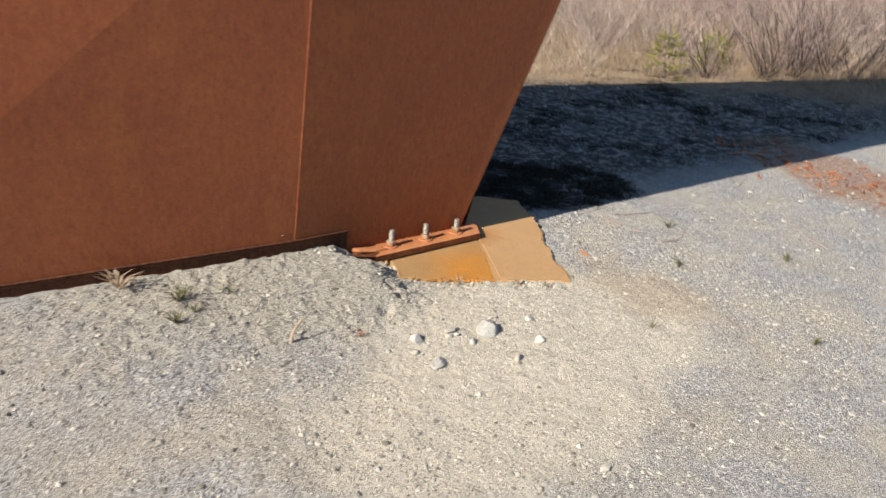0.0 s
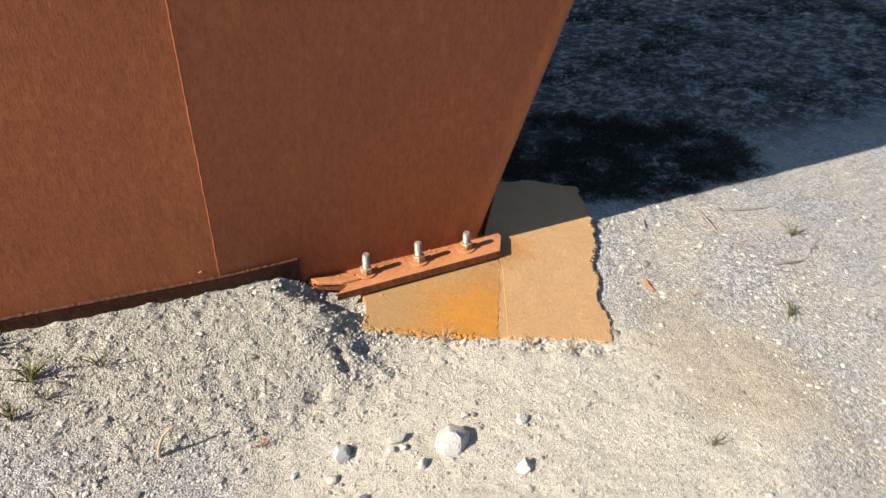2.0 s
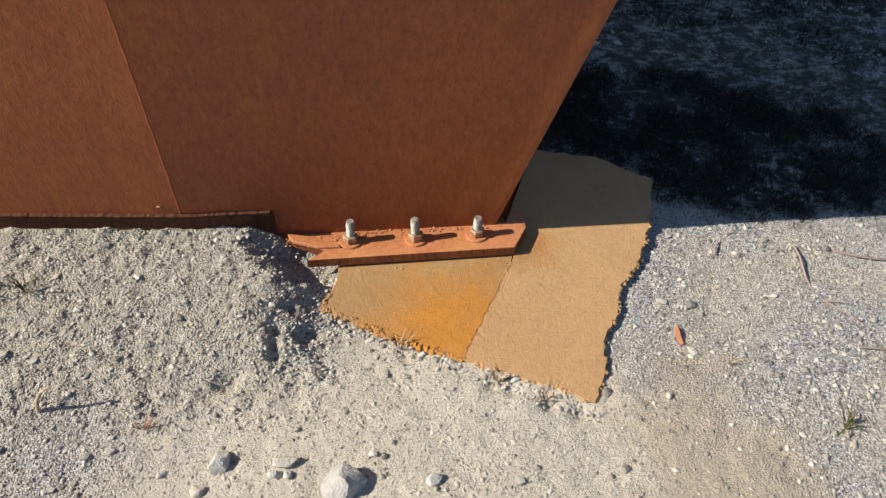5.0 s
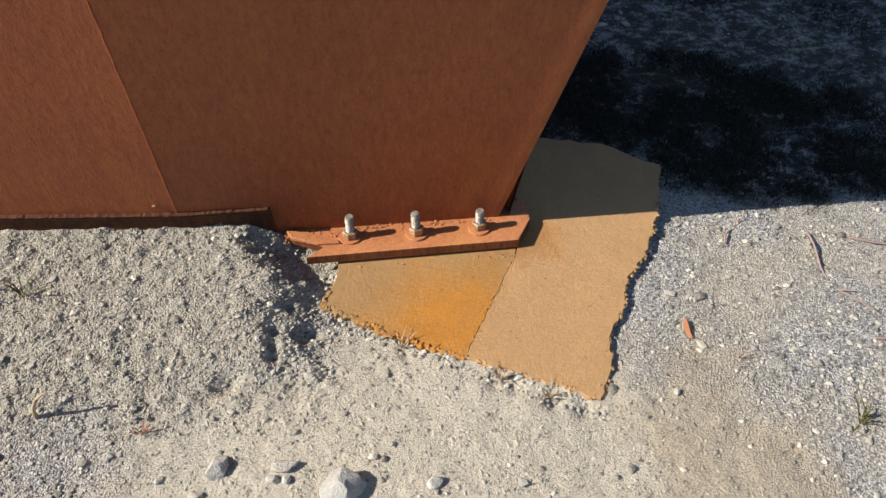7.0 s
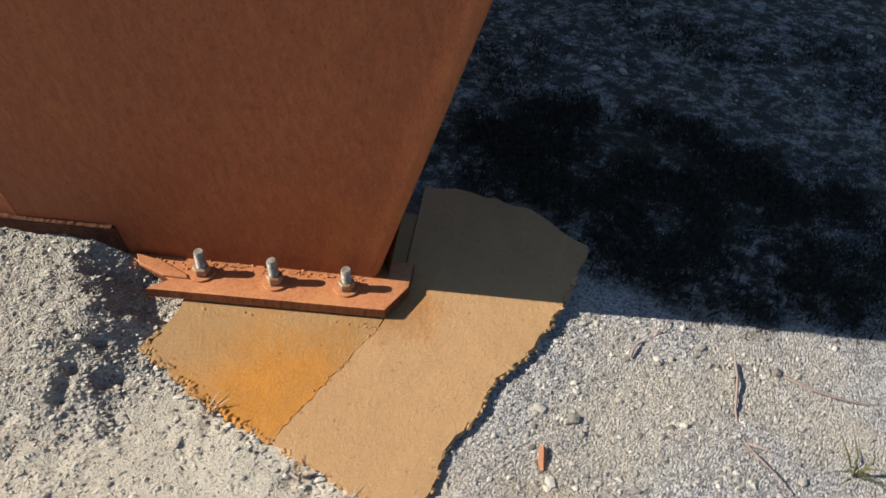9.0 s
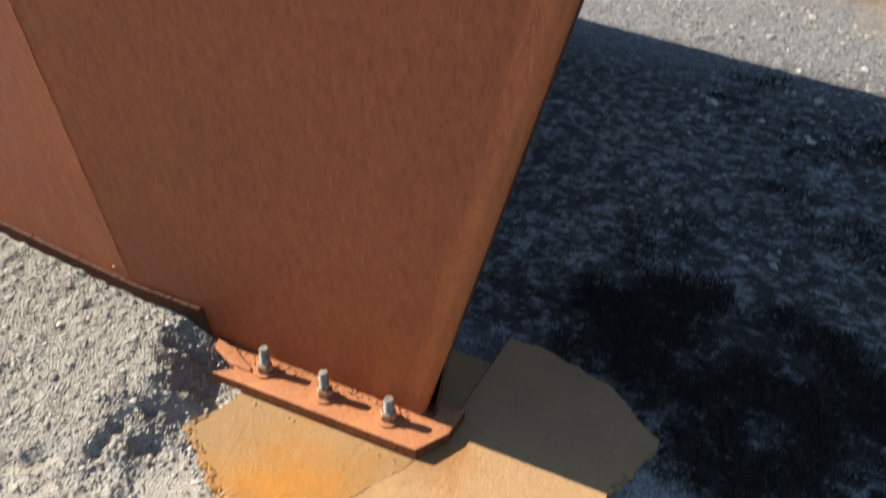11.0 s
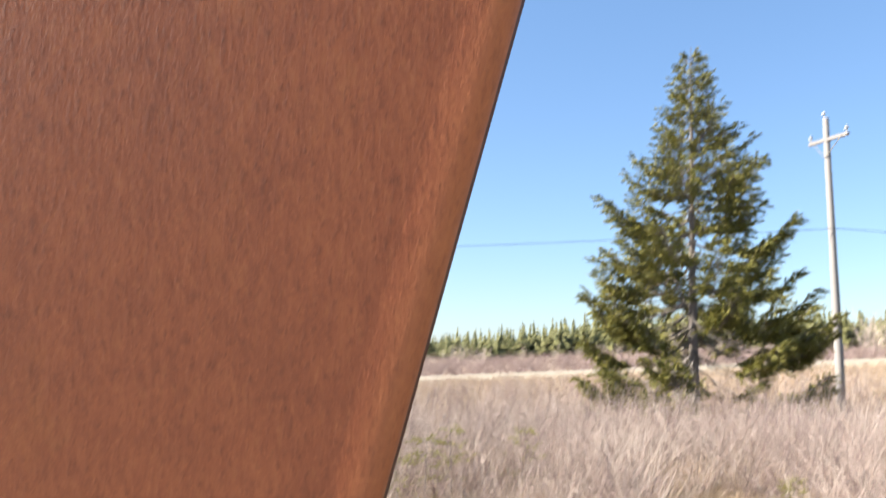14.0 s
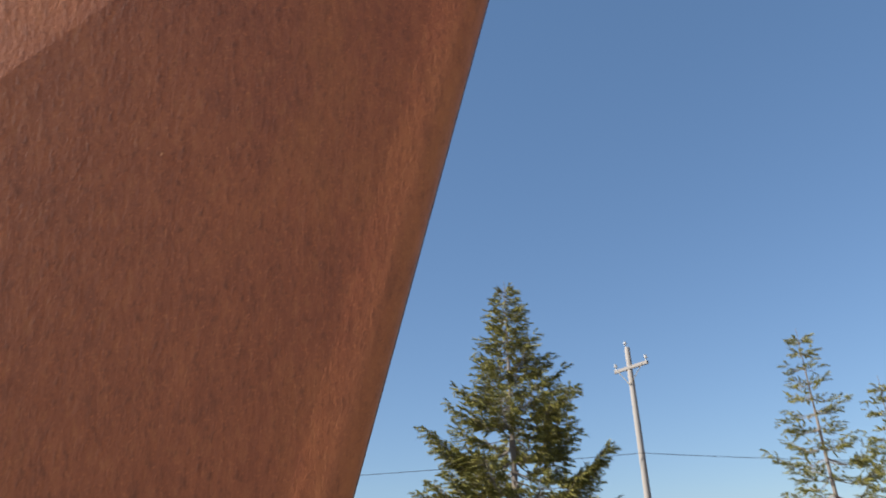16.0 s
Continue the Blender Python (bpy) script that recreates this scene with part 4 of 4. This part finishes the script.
def build_shade_moss():
    # near-black moss tufts on the patch and shadow strip, adding to the shade
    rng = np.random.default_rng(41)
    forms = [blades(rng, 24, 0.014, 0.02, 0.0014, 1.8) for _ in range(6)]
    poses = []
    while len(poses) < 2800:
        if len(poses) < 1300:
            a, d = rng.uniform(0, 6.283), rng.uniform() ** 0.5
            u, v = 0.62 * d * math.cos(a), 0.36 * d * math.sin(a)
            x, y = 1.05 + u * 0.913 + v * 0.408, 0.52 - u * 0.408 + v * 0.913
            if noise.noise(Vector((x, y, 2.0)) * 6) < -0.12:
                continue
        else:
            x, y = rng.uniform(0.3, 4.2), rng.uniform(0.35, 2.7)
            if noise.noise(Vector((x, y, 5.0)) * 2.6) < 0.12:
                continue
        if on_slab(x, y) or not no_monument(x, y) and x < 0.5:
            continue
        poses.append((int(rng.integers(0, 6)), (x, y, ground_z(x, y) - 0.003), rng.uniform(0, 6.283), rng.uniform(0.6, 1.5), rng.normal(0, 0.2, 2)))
    bulk("moss", forms, poses, SHADE_MOSS, "blackish clumps of moss that deepen the shade on the gravel", "moss")


# ---- utility pole and cable ----


def build_pole():
    x, y = 9.47, 25.0
    z = float(height(x, y))
    pole = thing("utility_pole", "weathered silver-grey wooden utility pole with a crossarm", "utility pole", at=(x, y, z - 0.1))
    top = 9.2 - z + 0.1
    part("post", turned([(0.135, 0), (0.13, 1.5), (0.108, 5), (0.09, top - 0.03), (0.078, top)], 14), POLE_WOOD, pole, smooth=True)
    arm = Vector((0.5, -0.866, 0.0))
    side = Vector((0.866, 0.5, 0.0))
    bm = bmesh.new()
    bmesh.ops.create_cube(bm, size=1.0)
    bmesh.ops.scale(bm, verts=bm.verts, vec=(1.5, 0.09, 0.11))
    bmesh.ops.bevel(bm, geom=list(bm.edges), offset=0.01, segments=1, affect="EDGES")
    bmesh.ops.rotate(bm, verts=bm.verts, matrix=Matrix.Rotation(math.atan2(arm.y, arm.x), 3, "Z"))
    bmesh.ops.translate(bm, verts=bm.verts, vec=Vector((0.12, -0.06, top - 0.72)) - side * 0.13)
    bar = part("crossarm", bm, POLE_WOOD, pole)
    for s in (-0.68, 0.68):
        p = Vector((0.12, -0.06, top - 0.66)) + arm * s - side * 0.13
        part("insulator", turned([(0.02, 0), (0.02, 0.08), (0.06, 0.09), (0.065, 0.13), (0.04, 0.15), (0.05, 0.19), (0.02, 0.21)], 10, p), PORCELAIN, bar, "pale porcelain insulator")
    part("pin_insulator", turned([(0.02, 0), (0.02, 0.1), (0.06, 0.11), (0.06, 0.15), (0.03, 0.2)], 10, (-0.05, 0, top)), PORCELAIN, pole, "pale porcelain insulator")
    v, f = [], []
    for s in (-0.55, 0.55):
        tube([Vector((0.12, -0.06, top - 0.74)) + arm * s - side * 0.2, Vector((0, 0, top - 1.3)) - side * 0.11], [0.014, 0.014], 5, v, f)
    ob = new("brace", mesh_of("brace", v, f, GALVANISED))
    ob.parent = pole
    for k in range(3):
        part("metal_band", turned([(0.134, 1.1 + 0.14 * k), (0.137, 1.1 + 0.14 * k), (0.137, 1.14 + 0.14 * k), (0.134, 1.14 + 0.14 * k)], 14), GALVANISED, pole)
    v, f = [], []
    ends = [Vector((-36, 27, 5.9)), Vector((x, y - 0.14, 5.66)), Vector((46, 21, 5.6))]
    for a, b, sag in ((ends[0], ends[1], 0.55), (ends[1], ends[2], 0.95)):
        pts = [a.lerp(b, k / 24) - Vector((0, 0, sag * 4 * (k / 24) * (1 - k / 24))) for k in range(25)]
        tube(pts, [0.009] * 25, 5, v, f)
    ob = new("overhead_cable", mesh_of("overhead_cable", v, f, WIRE))
    tagged(ob, "thin black overhead cable hung on the utility pole", "cable")


build_pole()

# ---- dirt road across the field ----


def build_road():
    xs = np.linspace(-70, 140, 90)
    verts, faces = [], []
    for i, x in enumerate(xs):
        y = 60 + 0.8 * math.sin(x * 0.08)
        for o, dz in ((-2.6, -0.2), (-1.5, 0.42), (0.0, 0.48), (1.5, 0.42), (2.6, -0.2)):
            verts.append((x, y + o, float(height(x, y + o)) + dz))
    for i in range(len(xs) - 1):
        for k in range(4):
            a = 5 * i + k
            faces.append((a, a + 5, a + 6, a + 1))
    tagged(new("road", mesh_of("road", verts, faces, DIRT_ROAD, True)), "pale dirt road on a low bank", "road", kind="structure")


build_road()

# ---- small things on the ground ----


def pebble_form(rng, sharp=0.38):
    bm = bmesh.new()
    bmesh.ops.create_icosphere(bm, subdivisions=1, radius=0.5)
    for v in bm.verts:
        v.co *= 1 + rng.uniform(-sharp, sharp)
    bm.verts.index_update()
    bmesh.ops.triangulate(bm, faces=bm.faces)
    v, f = np.array([tuple(v.co) for v in bm.verts]), np.array([[w.index for w in g.verts] for g in bm.faces])
    bm.free()
    return v * np.array([1.25, 0.9, 0.6]), f


def on_slab(x, y):
    return -0.07 < x < 0.86 and y > -0.06 - 0.62 * (x + 0.06) and (y > -0.40 or x < 0.5) and y > -0.46 + max(0.0, (x - 0.53) * 2.0) and y < 0.42


def build_pebbles():
    rng = np.random.default_rng(21)
    forms = [pebble_form(rng) for _ in range(8)]
    poses = []
    while len(poses) < 30000:
        near = rng.uniform() < 0.66
        x, y = (rng.uniform(-1.5, 1.3), rng.uniform(-1.6, 0.12)) if near else (rng.uniform(-2.2, 4.5), rng.uniform(-2.6, 4.4))
        if on_slab(x, y) or (-3 < x < 0.40 and 0.03 < y < 3.2) or border(x, y) > 0.2 or (0.35 < x < 1.7 and 0.08 < y < 1.0):
            continue
        sandy = ((x - 0.22) / 0.7) ** 2 + ((y + 0.72) / 0.5) ** 2 < 1
        s = min(0.022, 0.0032 + 0.0023 * rng.exponential()) * (1.0 if near else 1.5)
        if not near and y > 2.0:
            s *= 1.7
        if sandy and rng.uniform() < 0.72:
            continue
        poses.append((int(rng.integers(0, 8)), (x, y, ground_z(x, y) + s * 0.1), rng.uniform(0, 6.283), s, rng.normal(0, 0.2, 2)))
    # crumbled edge of the heap beside the footing
    for _ in range(420):
        y = rng.uniform(-0.42, 0.0)
        x = -0.10 - 0.06 * (y > -0.06) + rng.normal(0, 0.05)
        if on_slab(x, y):
            continue
        s = rng.uniform(0.003, 0.011)
        poses.append((int(rng.integers(0, 8)), (x, y, ground_z(x, y) + s * 0.15), rng.uniform(0, 6.283), s, rng.normal(0, 0.3, 2)))
    for _ in range(160):                                   # broken rim of the footing
        t = rng.uniform(0, 1)
        x, y = -0.06 + 0.6 * t, -0.20 - 0.30 * t - 0.02 + rng.normal(0, 0.014)
        s = rng.uniform(0.004, 0.012)
        poses.append((int(rng.integers(0, 8)), (x, y, ground_z(x, y) + s * 0.2), rng.uniform(0, 6.283), s, rng.normal(0, 0.3, 2)))
    bulk("gravel", forms, poses, PEBBLE, "loose grey and buff gravel chips", "gravel")
    # clods and grit of the ground's own stuff
    poses = []
    clods = [pebble_form(rng, 0.5) for _ in range(10)]
    while len(poses) < 34000:
        t = rng.uniform()
        if t < 0.5:
            x, y = rng.uniform(-1.3, -0.04), -0.56 * rng.uniform() ** 1.3 + 0.03
        else:
            x, y = rng.uniform(-1.2, 1.4), rng.uniform(-1.35, 0.03)
        if on_slab(x, y) or (x > -0.03 and t < 0.5):
            continue
        s = min(0.014, 0.0028 + 0.0022 * rng.exponential())
        poses.append((int(rng.integers(0, 10)), (x, y, ground_z(x, y) - 0.05 * s), rng.uniform(0, 6.283), s, rng.normal(0, 0.3, 2)))
    bulk("grit", clods, poses, GROUND, "lumpy grey grit heaped along the wall", "grit")


build_pebbles()
build_footing()


def build_rust_crumbs(plate):
    """Flakes of rust caught where the wall meets the base plate."""
    rng = np.random.default_rng(51)
    forms = [pebble_form(rng, 0.45) for _ in range(6)]
    poses = []
    for _ in range(170):
        t = rng.uniform() ** 1.4
        x = -0.165 + 0.52 * t
        y = 0.030 + 0.03 * x + rng.normal(0, 0.005 + 0.008 * (t < 0.25)) - 0.012 * (t < 0.3)
        s = rng.uniform(0.002, 0.0075)
        poses.append((int(rng.integers(0, 6)), (x, y, 0.030 + 0.2 * s), rng.uniform(0, 6.283), s, rng.normal(0, 0.4, 2)))
    bulk("rust_crumbs", forms, poses, PLATE_STEEL, "", "", "stuff", plate)


build_rust_crumbs(bpy.data.objects["base_plate"])
build_shade_moss()


def stone(x, y, size, turn, seed, label):
    rng = np.random.default_rng(seed)
    bm = bmesh.new()
    bmesh.ops.create_icosphere(bm, subdivisions=3, radius=0.5)
    flat = [Vector(rng.normal(0, 1, 3)).normalized() for _ in range(9)]
    for v in bm.verts:
        for n in flat:                                     # broken faces
            d = v.co.dot(n) - 0.31
            if d > 0:
                v.co -= n * d * 0.92
        v.co *= 1 + 0.09 * noise.noise(v.co * 4 + Vector((seed, 0, 0)))
        v.co.x, v.co.y, v.co.z = v.co.x * size[0], v.co.y * size[1], v.co.z * size[2]
    me = bpy.data.meshes.new("stone")
    bm.to_mesh(me)
    bm.free()
    me.materials.append(STONE)
    ob = new("stone", me)
    ob.matrix_world = pose(x, y, ground_z(x, y) + size[2] * 0.18, 0, 0, turn)
    return tagged(ob, label, "stone", "stones on the sand")


for i, (x, y, sx, sy, sz, turn, label) in enumerate((
        (0.005, -0.665, 0.10, 0.085, 0.07, 20, "grey angular stone half sunk in sand"), (-0.245, -0.605, 0.062, 0.05, 0.042, 40, "whitish rounded stone on sand"),
        (-0.115, -0.612, 0.062, 0.036, 0.028, 10, "flat brownish stone on sand"), (-0.135, -0.637, 0.028, 0.024, 0.02, 0, "small whitish pebble on sand"),
        (-0.11, -0.64, 0.024, 0.02, 0.016, 70, "small whitish pebble on sand"), (-0.285, -0.66, 0.036, 0.028, 0.022, 30, "small grey stone on sand"),
        (-0.255, -0.755, 0.075, 0.05, 0.03, 35, "flat pale stone on sand"), (-0.085, -0.70, 0.032, 0.025, 0.024, 15, "small angular pale stone"),
        (0.178, -0.665, 0.036, 0.03, 0.025, 50, "small buff stone on sand"), (0.083, -0.392, 0.024, 0.018, 0.014, 20, "small bluish stone by the footing"),
        (-0.036, -0.378, 0.022, 0.016, 0.014, 80, "small pale stone by the footing"), (-0.36, -0.62, 0.022, 0.02, 0.015, 10, "small grey stone on sand"),
        (0.12, -0.80, 0.05, 0.04, 0.03, 60, "pale stone on sand"), (-0.02, -0.86, 0.045, 0.03, 0.025, 25, "flat pale stone on sand"),
        (0.06, -0.60, 0.022, 0.02, 0.016, 5, "small grey stone on sand"), (-0.47, -0.565, 0.025, 0.02, 0.015, 5, "small whitish pebble on sand"))):
    stone(x, y, (sx, sy, sz), turn, 60 + i, label)


def weed(x, y, size, leaves, material, label, seed):
    rng = np.random.default_rng(seed)
    v, f = blades(rng, leaves, size, size * 0.12, size * (0.055 if size < 0.1 else 0.008), 1.8 if size < 0.1 else 0.6)
    v = v.reshape(-1, 5, 3)[:, 2:].reshape(-1, 3)            # all blades grow from one root
    v = np.concatenate([np.array([[0.0, 0.0, -0.004]]), v])
    f = np.array([t for k in range(leaves) for t in ((0, 1 + 3 * k, 2 + 3 * k), (1 + 3 * k, 2 + 3 * k, 3 + 3 * k))])
    ob = linked("weed", v, f, material, label, "weed")
    ob["group"] = "weeds on the gravel"
    ob.location = (x, y, ground_z(x, y) - 0.002)
    return ob


for i, (x, y, s, n, mat, label) in enumerate((
        (-0.89, -0.17, 0.07, 26, GREEN, "low green-brown weed rooted in gravel"), (-0.93, -0.28, 0.06, 20, GREEN, "low green-brown weed rooted in gravel"),
        (-0.73, -0.18, 0.05, 14, GREEN, "small yellowish weed rooted in gravel"), (-0.86, -0.24, 0.05, 16, GREEN, "low green-brown weed rooted in gravel"),
        (-1.04, -0.01, 0.08, 30, STRAW, "dry straw-coloured weed against the wall"), (-0.41, -0.52, 0.03, 12, LEAF, "tiny reddish dried weed"),
        (0.555, -0.895, 0.035, 14, GREEN, "tiny dark weed in gravel"), (0.12, -0.315, 0.04, 22, STRAW, "wispy dry tuft at the concrete rim"),
        (0.33, -0.42, 0.04, 20, STRAW, "wispy dry tuft at the concrete rim"), (0.43, -0.47, 0.035, 18, STRAW, "wispy dry tuft at the concrete rim"),
        (1.05, -0.58, 0.05, 18, GREEN, "small brownish weed in gravel"), (1.35, -0.25, 0.05, 16, GREEN, "small brownish weed in gravel"),
        (0.86, -0.40, 0.03, 12, STRAW, "small dry tuft in gravel"), (1.55, -0.75, 0.05, 18, GREEN, "small brownish weed in gravel"),
        (0.27, 4.2, 0.22, 40, STRAW, "upright dry grass tuft in gravel"), (1.0, -1.25, 0.05, 16, GREEN, "small brownish weed in gravel"))):
    weed(x, y, s, n, mat, label, 80 + i)


def build_bits():
    # arched dry stalk
    v, f = [], []
    g = Vector((-0.632, -0.475, ground_z(-0.632, -0.475)))
    pts = [g + Vector((0.05 * math.sin(1.9 * k / 10) * k / 10, 0.004 * k / 10, 0.075 * math.sin(1.75 * k / 10))) for k in range(11)]
    tube(pts, [0.0045 - 0.0002 * k for k in range(11)], 7, v, f)
    tagged(new("dry_stalk", mesh_of("dry_stalk", v, f, STRAW, True)), "pale dry stalk arching out of the sand", "stalk")
    # red-brown chip
    bm = bmesh.new()
    bmesh.ops.create_grid(bm, x_segments=6, y_segments=2, size=0.5)
    for p in bm.verts:
        u = p.co.x
        p.co = Vector((p.co.x * 0.05, p.co.y * 0.016 * (1.1 - 2 * u * u), 0.006 * (1 - (2 * p.co.y) ** 2) + 0.004 * math.sin(4 * u)))
    ext = bmesh.ops.extrude_face_region(bm, geom=list(bm.faces))
    bmesh.ops.translate(bm, verts=[e for e in ext["geom"] if isinstance(e, bmesh.types.BMVert)], vec=(0, 0, -0.002))
    me = bpy.data.meshes.new("dry_leaf")
    bmesh.ops.recalc_face_normals(bm, faces=bm.faces)
    bm.to_mesh(me)
    bm.free()
    me.materials.append(LEAF)
    first = tagged(new("dry_leaf", me), "curled red-brown dead leaf on gravel", "leaf", "dead leaves")
    first.matrix_world = pose(0.77, -0.31, ground_z(0.77, -0.31) + 0.004, 8, 0, 95)
    rng = np.random.default_rng(31)
    spots = []
    while len(spots) < 130:
        u = rng.uniform(-1, 1)                              # a curved drift
        x, y = 2.85 + 0.25 * u + 0.3 * u * u + rng.normal(0, 0.13), -0.13 - 0.75 * u + rng.normal(0, 0.12)
        spots.append((x, y))
    for x, y in spots:
        copy_thing(first, pose(x, y, ground_z(x, y) + 0.006, rng.uniform(-15, 15), rng.uniform(-15, 15), rng.uniform(0, 360)))
    # fallen twigs
    for x, y, a, ln in ((0.98, 0.02, 60, 0.14), (1.17, -0.17, -75, 0.30), (1.45, -0.08, -20, 0.4), (1.3, -0.35, 10, 0.25), (0.32, 3.15, 60, 0.22), (0.22, 3.0, 40, 0.16),
                        (2.3, 0.1, 30, 0.4), (2.9, 0.35, -10, 0.5), (1.9, -0.6, 80, 0.3)):
        v, f = [], []
        d, s = Vector((math.cos(radians(a)), math.sin(radians(a)), 0)), Vector((-math.sin(radians(a)), math.cos(radians(a)), 0))
        pts = []
        for k in range(9):
            u = k / 8
            p = Vector((x, y, 0)) + d * ln * (u - 0.5) + s * ln * 0.09 * math.sin(5 * u + x * 7)
            p.z = ground_z(p.x, p.y) + 0.004 + 0.006 * math.sin(9 * u)
            pts.append(p)
        tube(pts, [0.0032 - 0.00025 * k for k in range(9)], 5, v, f)
        q = pts[5] + s * ln * 0.12 + d * ln * 0.1
        q.z = ground_z(q.x, q.y) + 0.015
        tube([pts[5], q], [0.002, 0.001], 5, v, f)
        tagged(new("twig", mesh_of("twig", v, f, TWIG if x < 2 else PALE_TWIG, True)), "thin dry twig lying on the gravel", "twig", "fallen twigs")


build_bits()
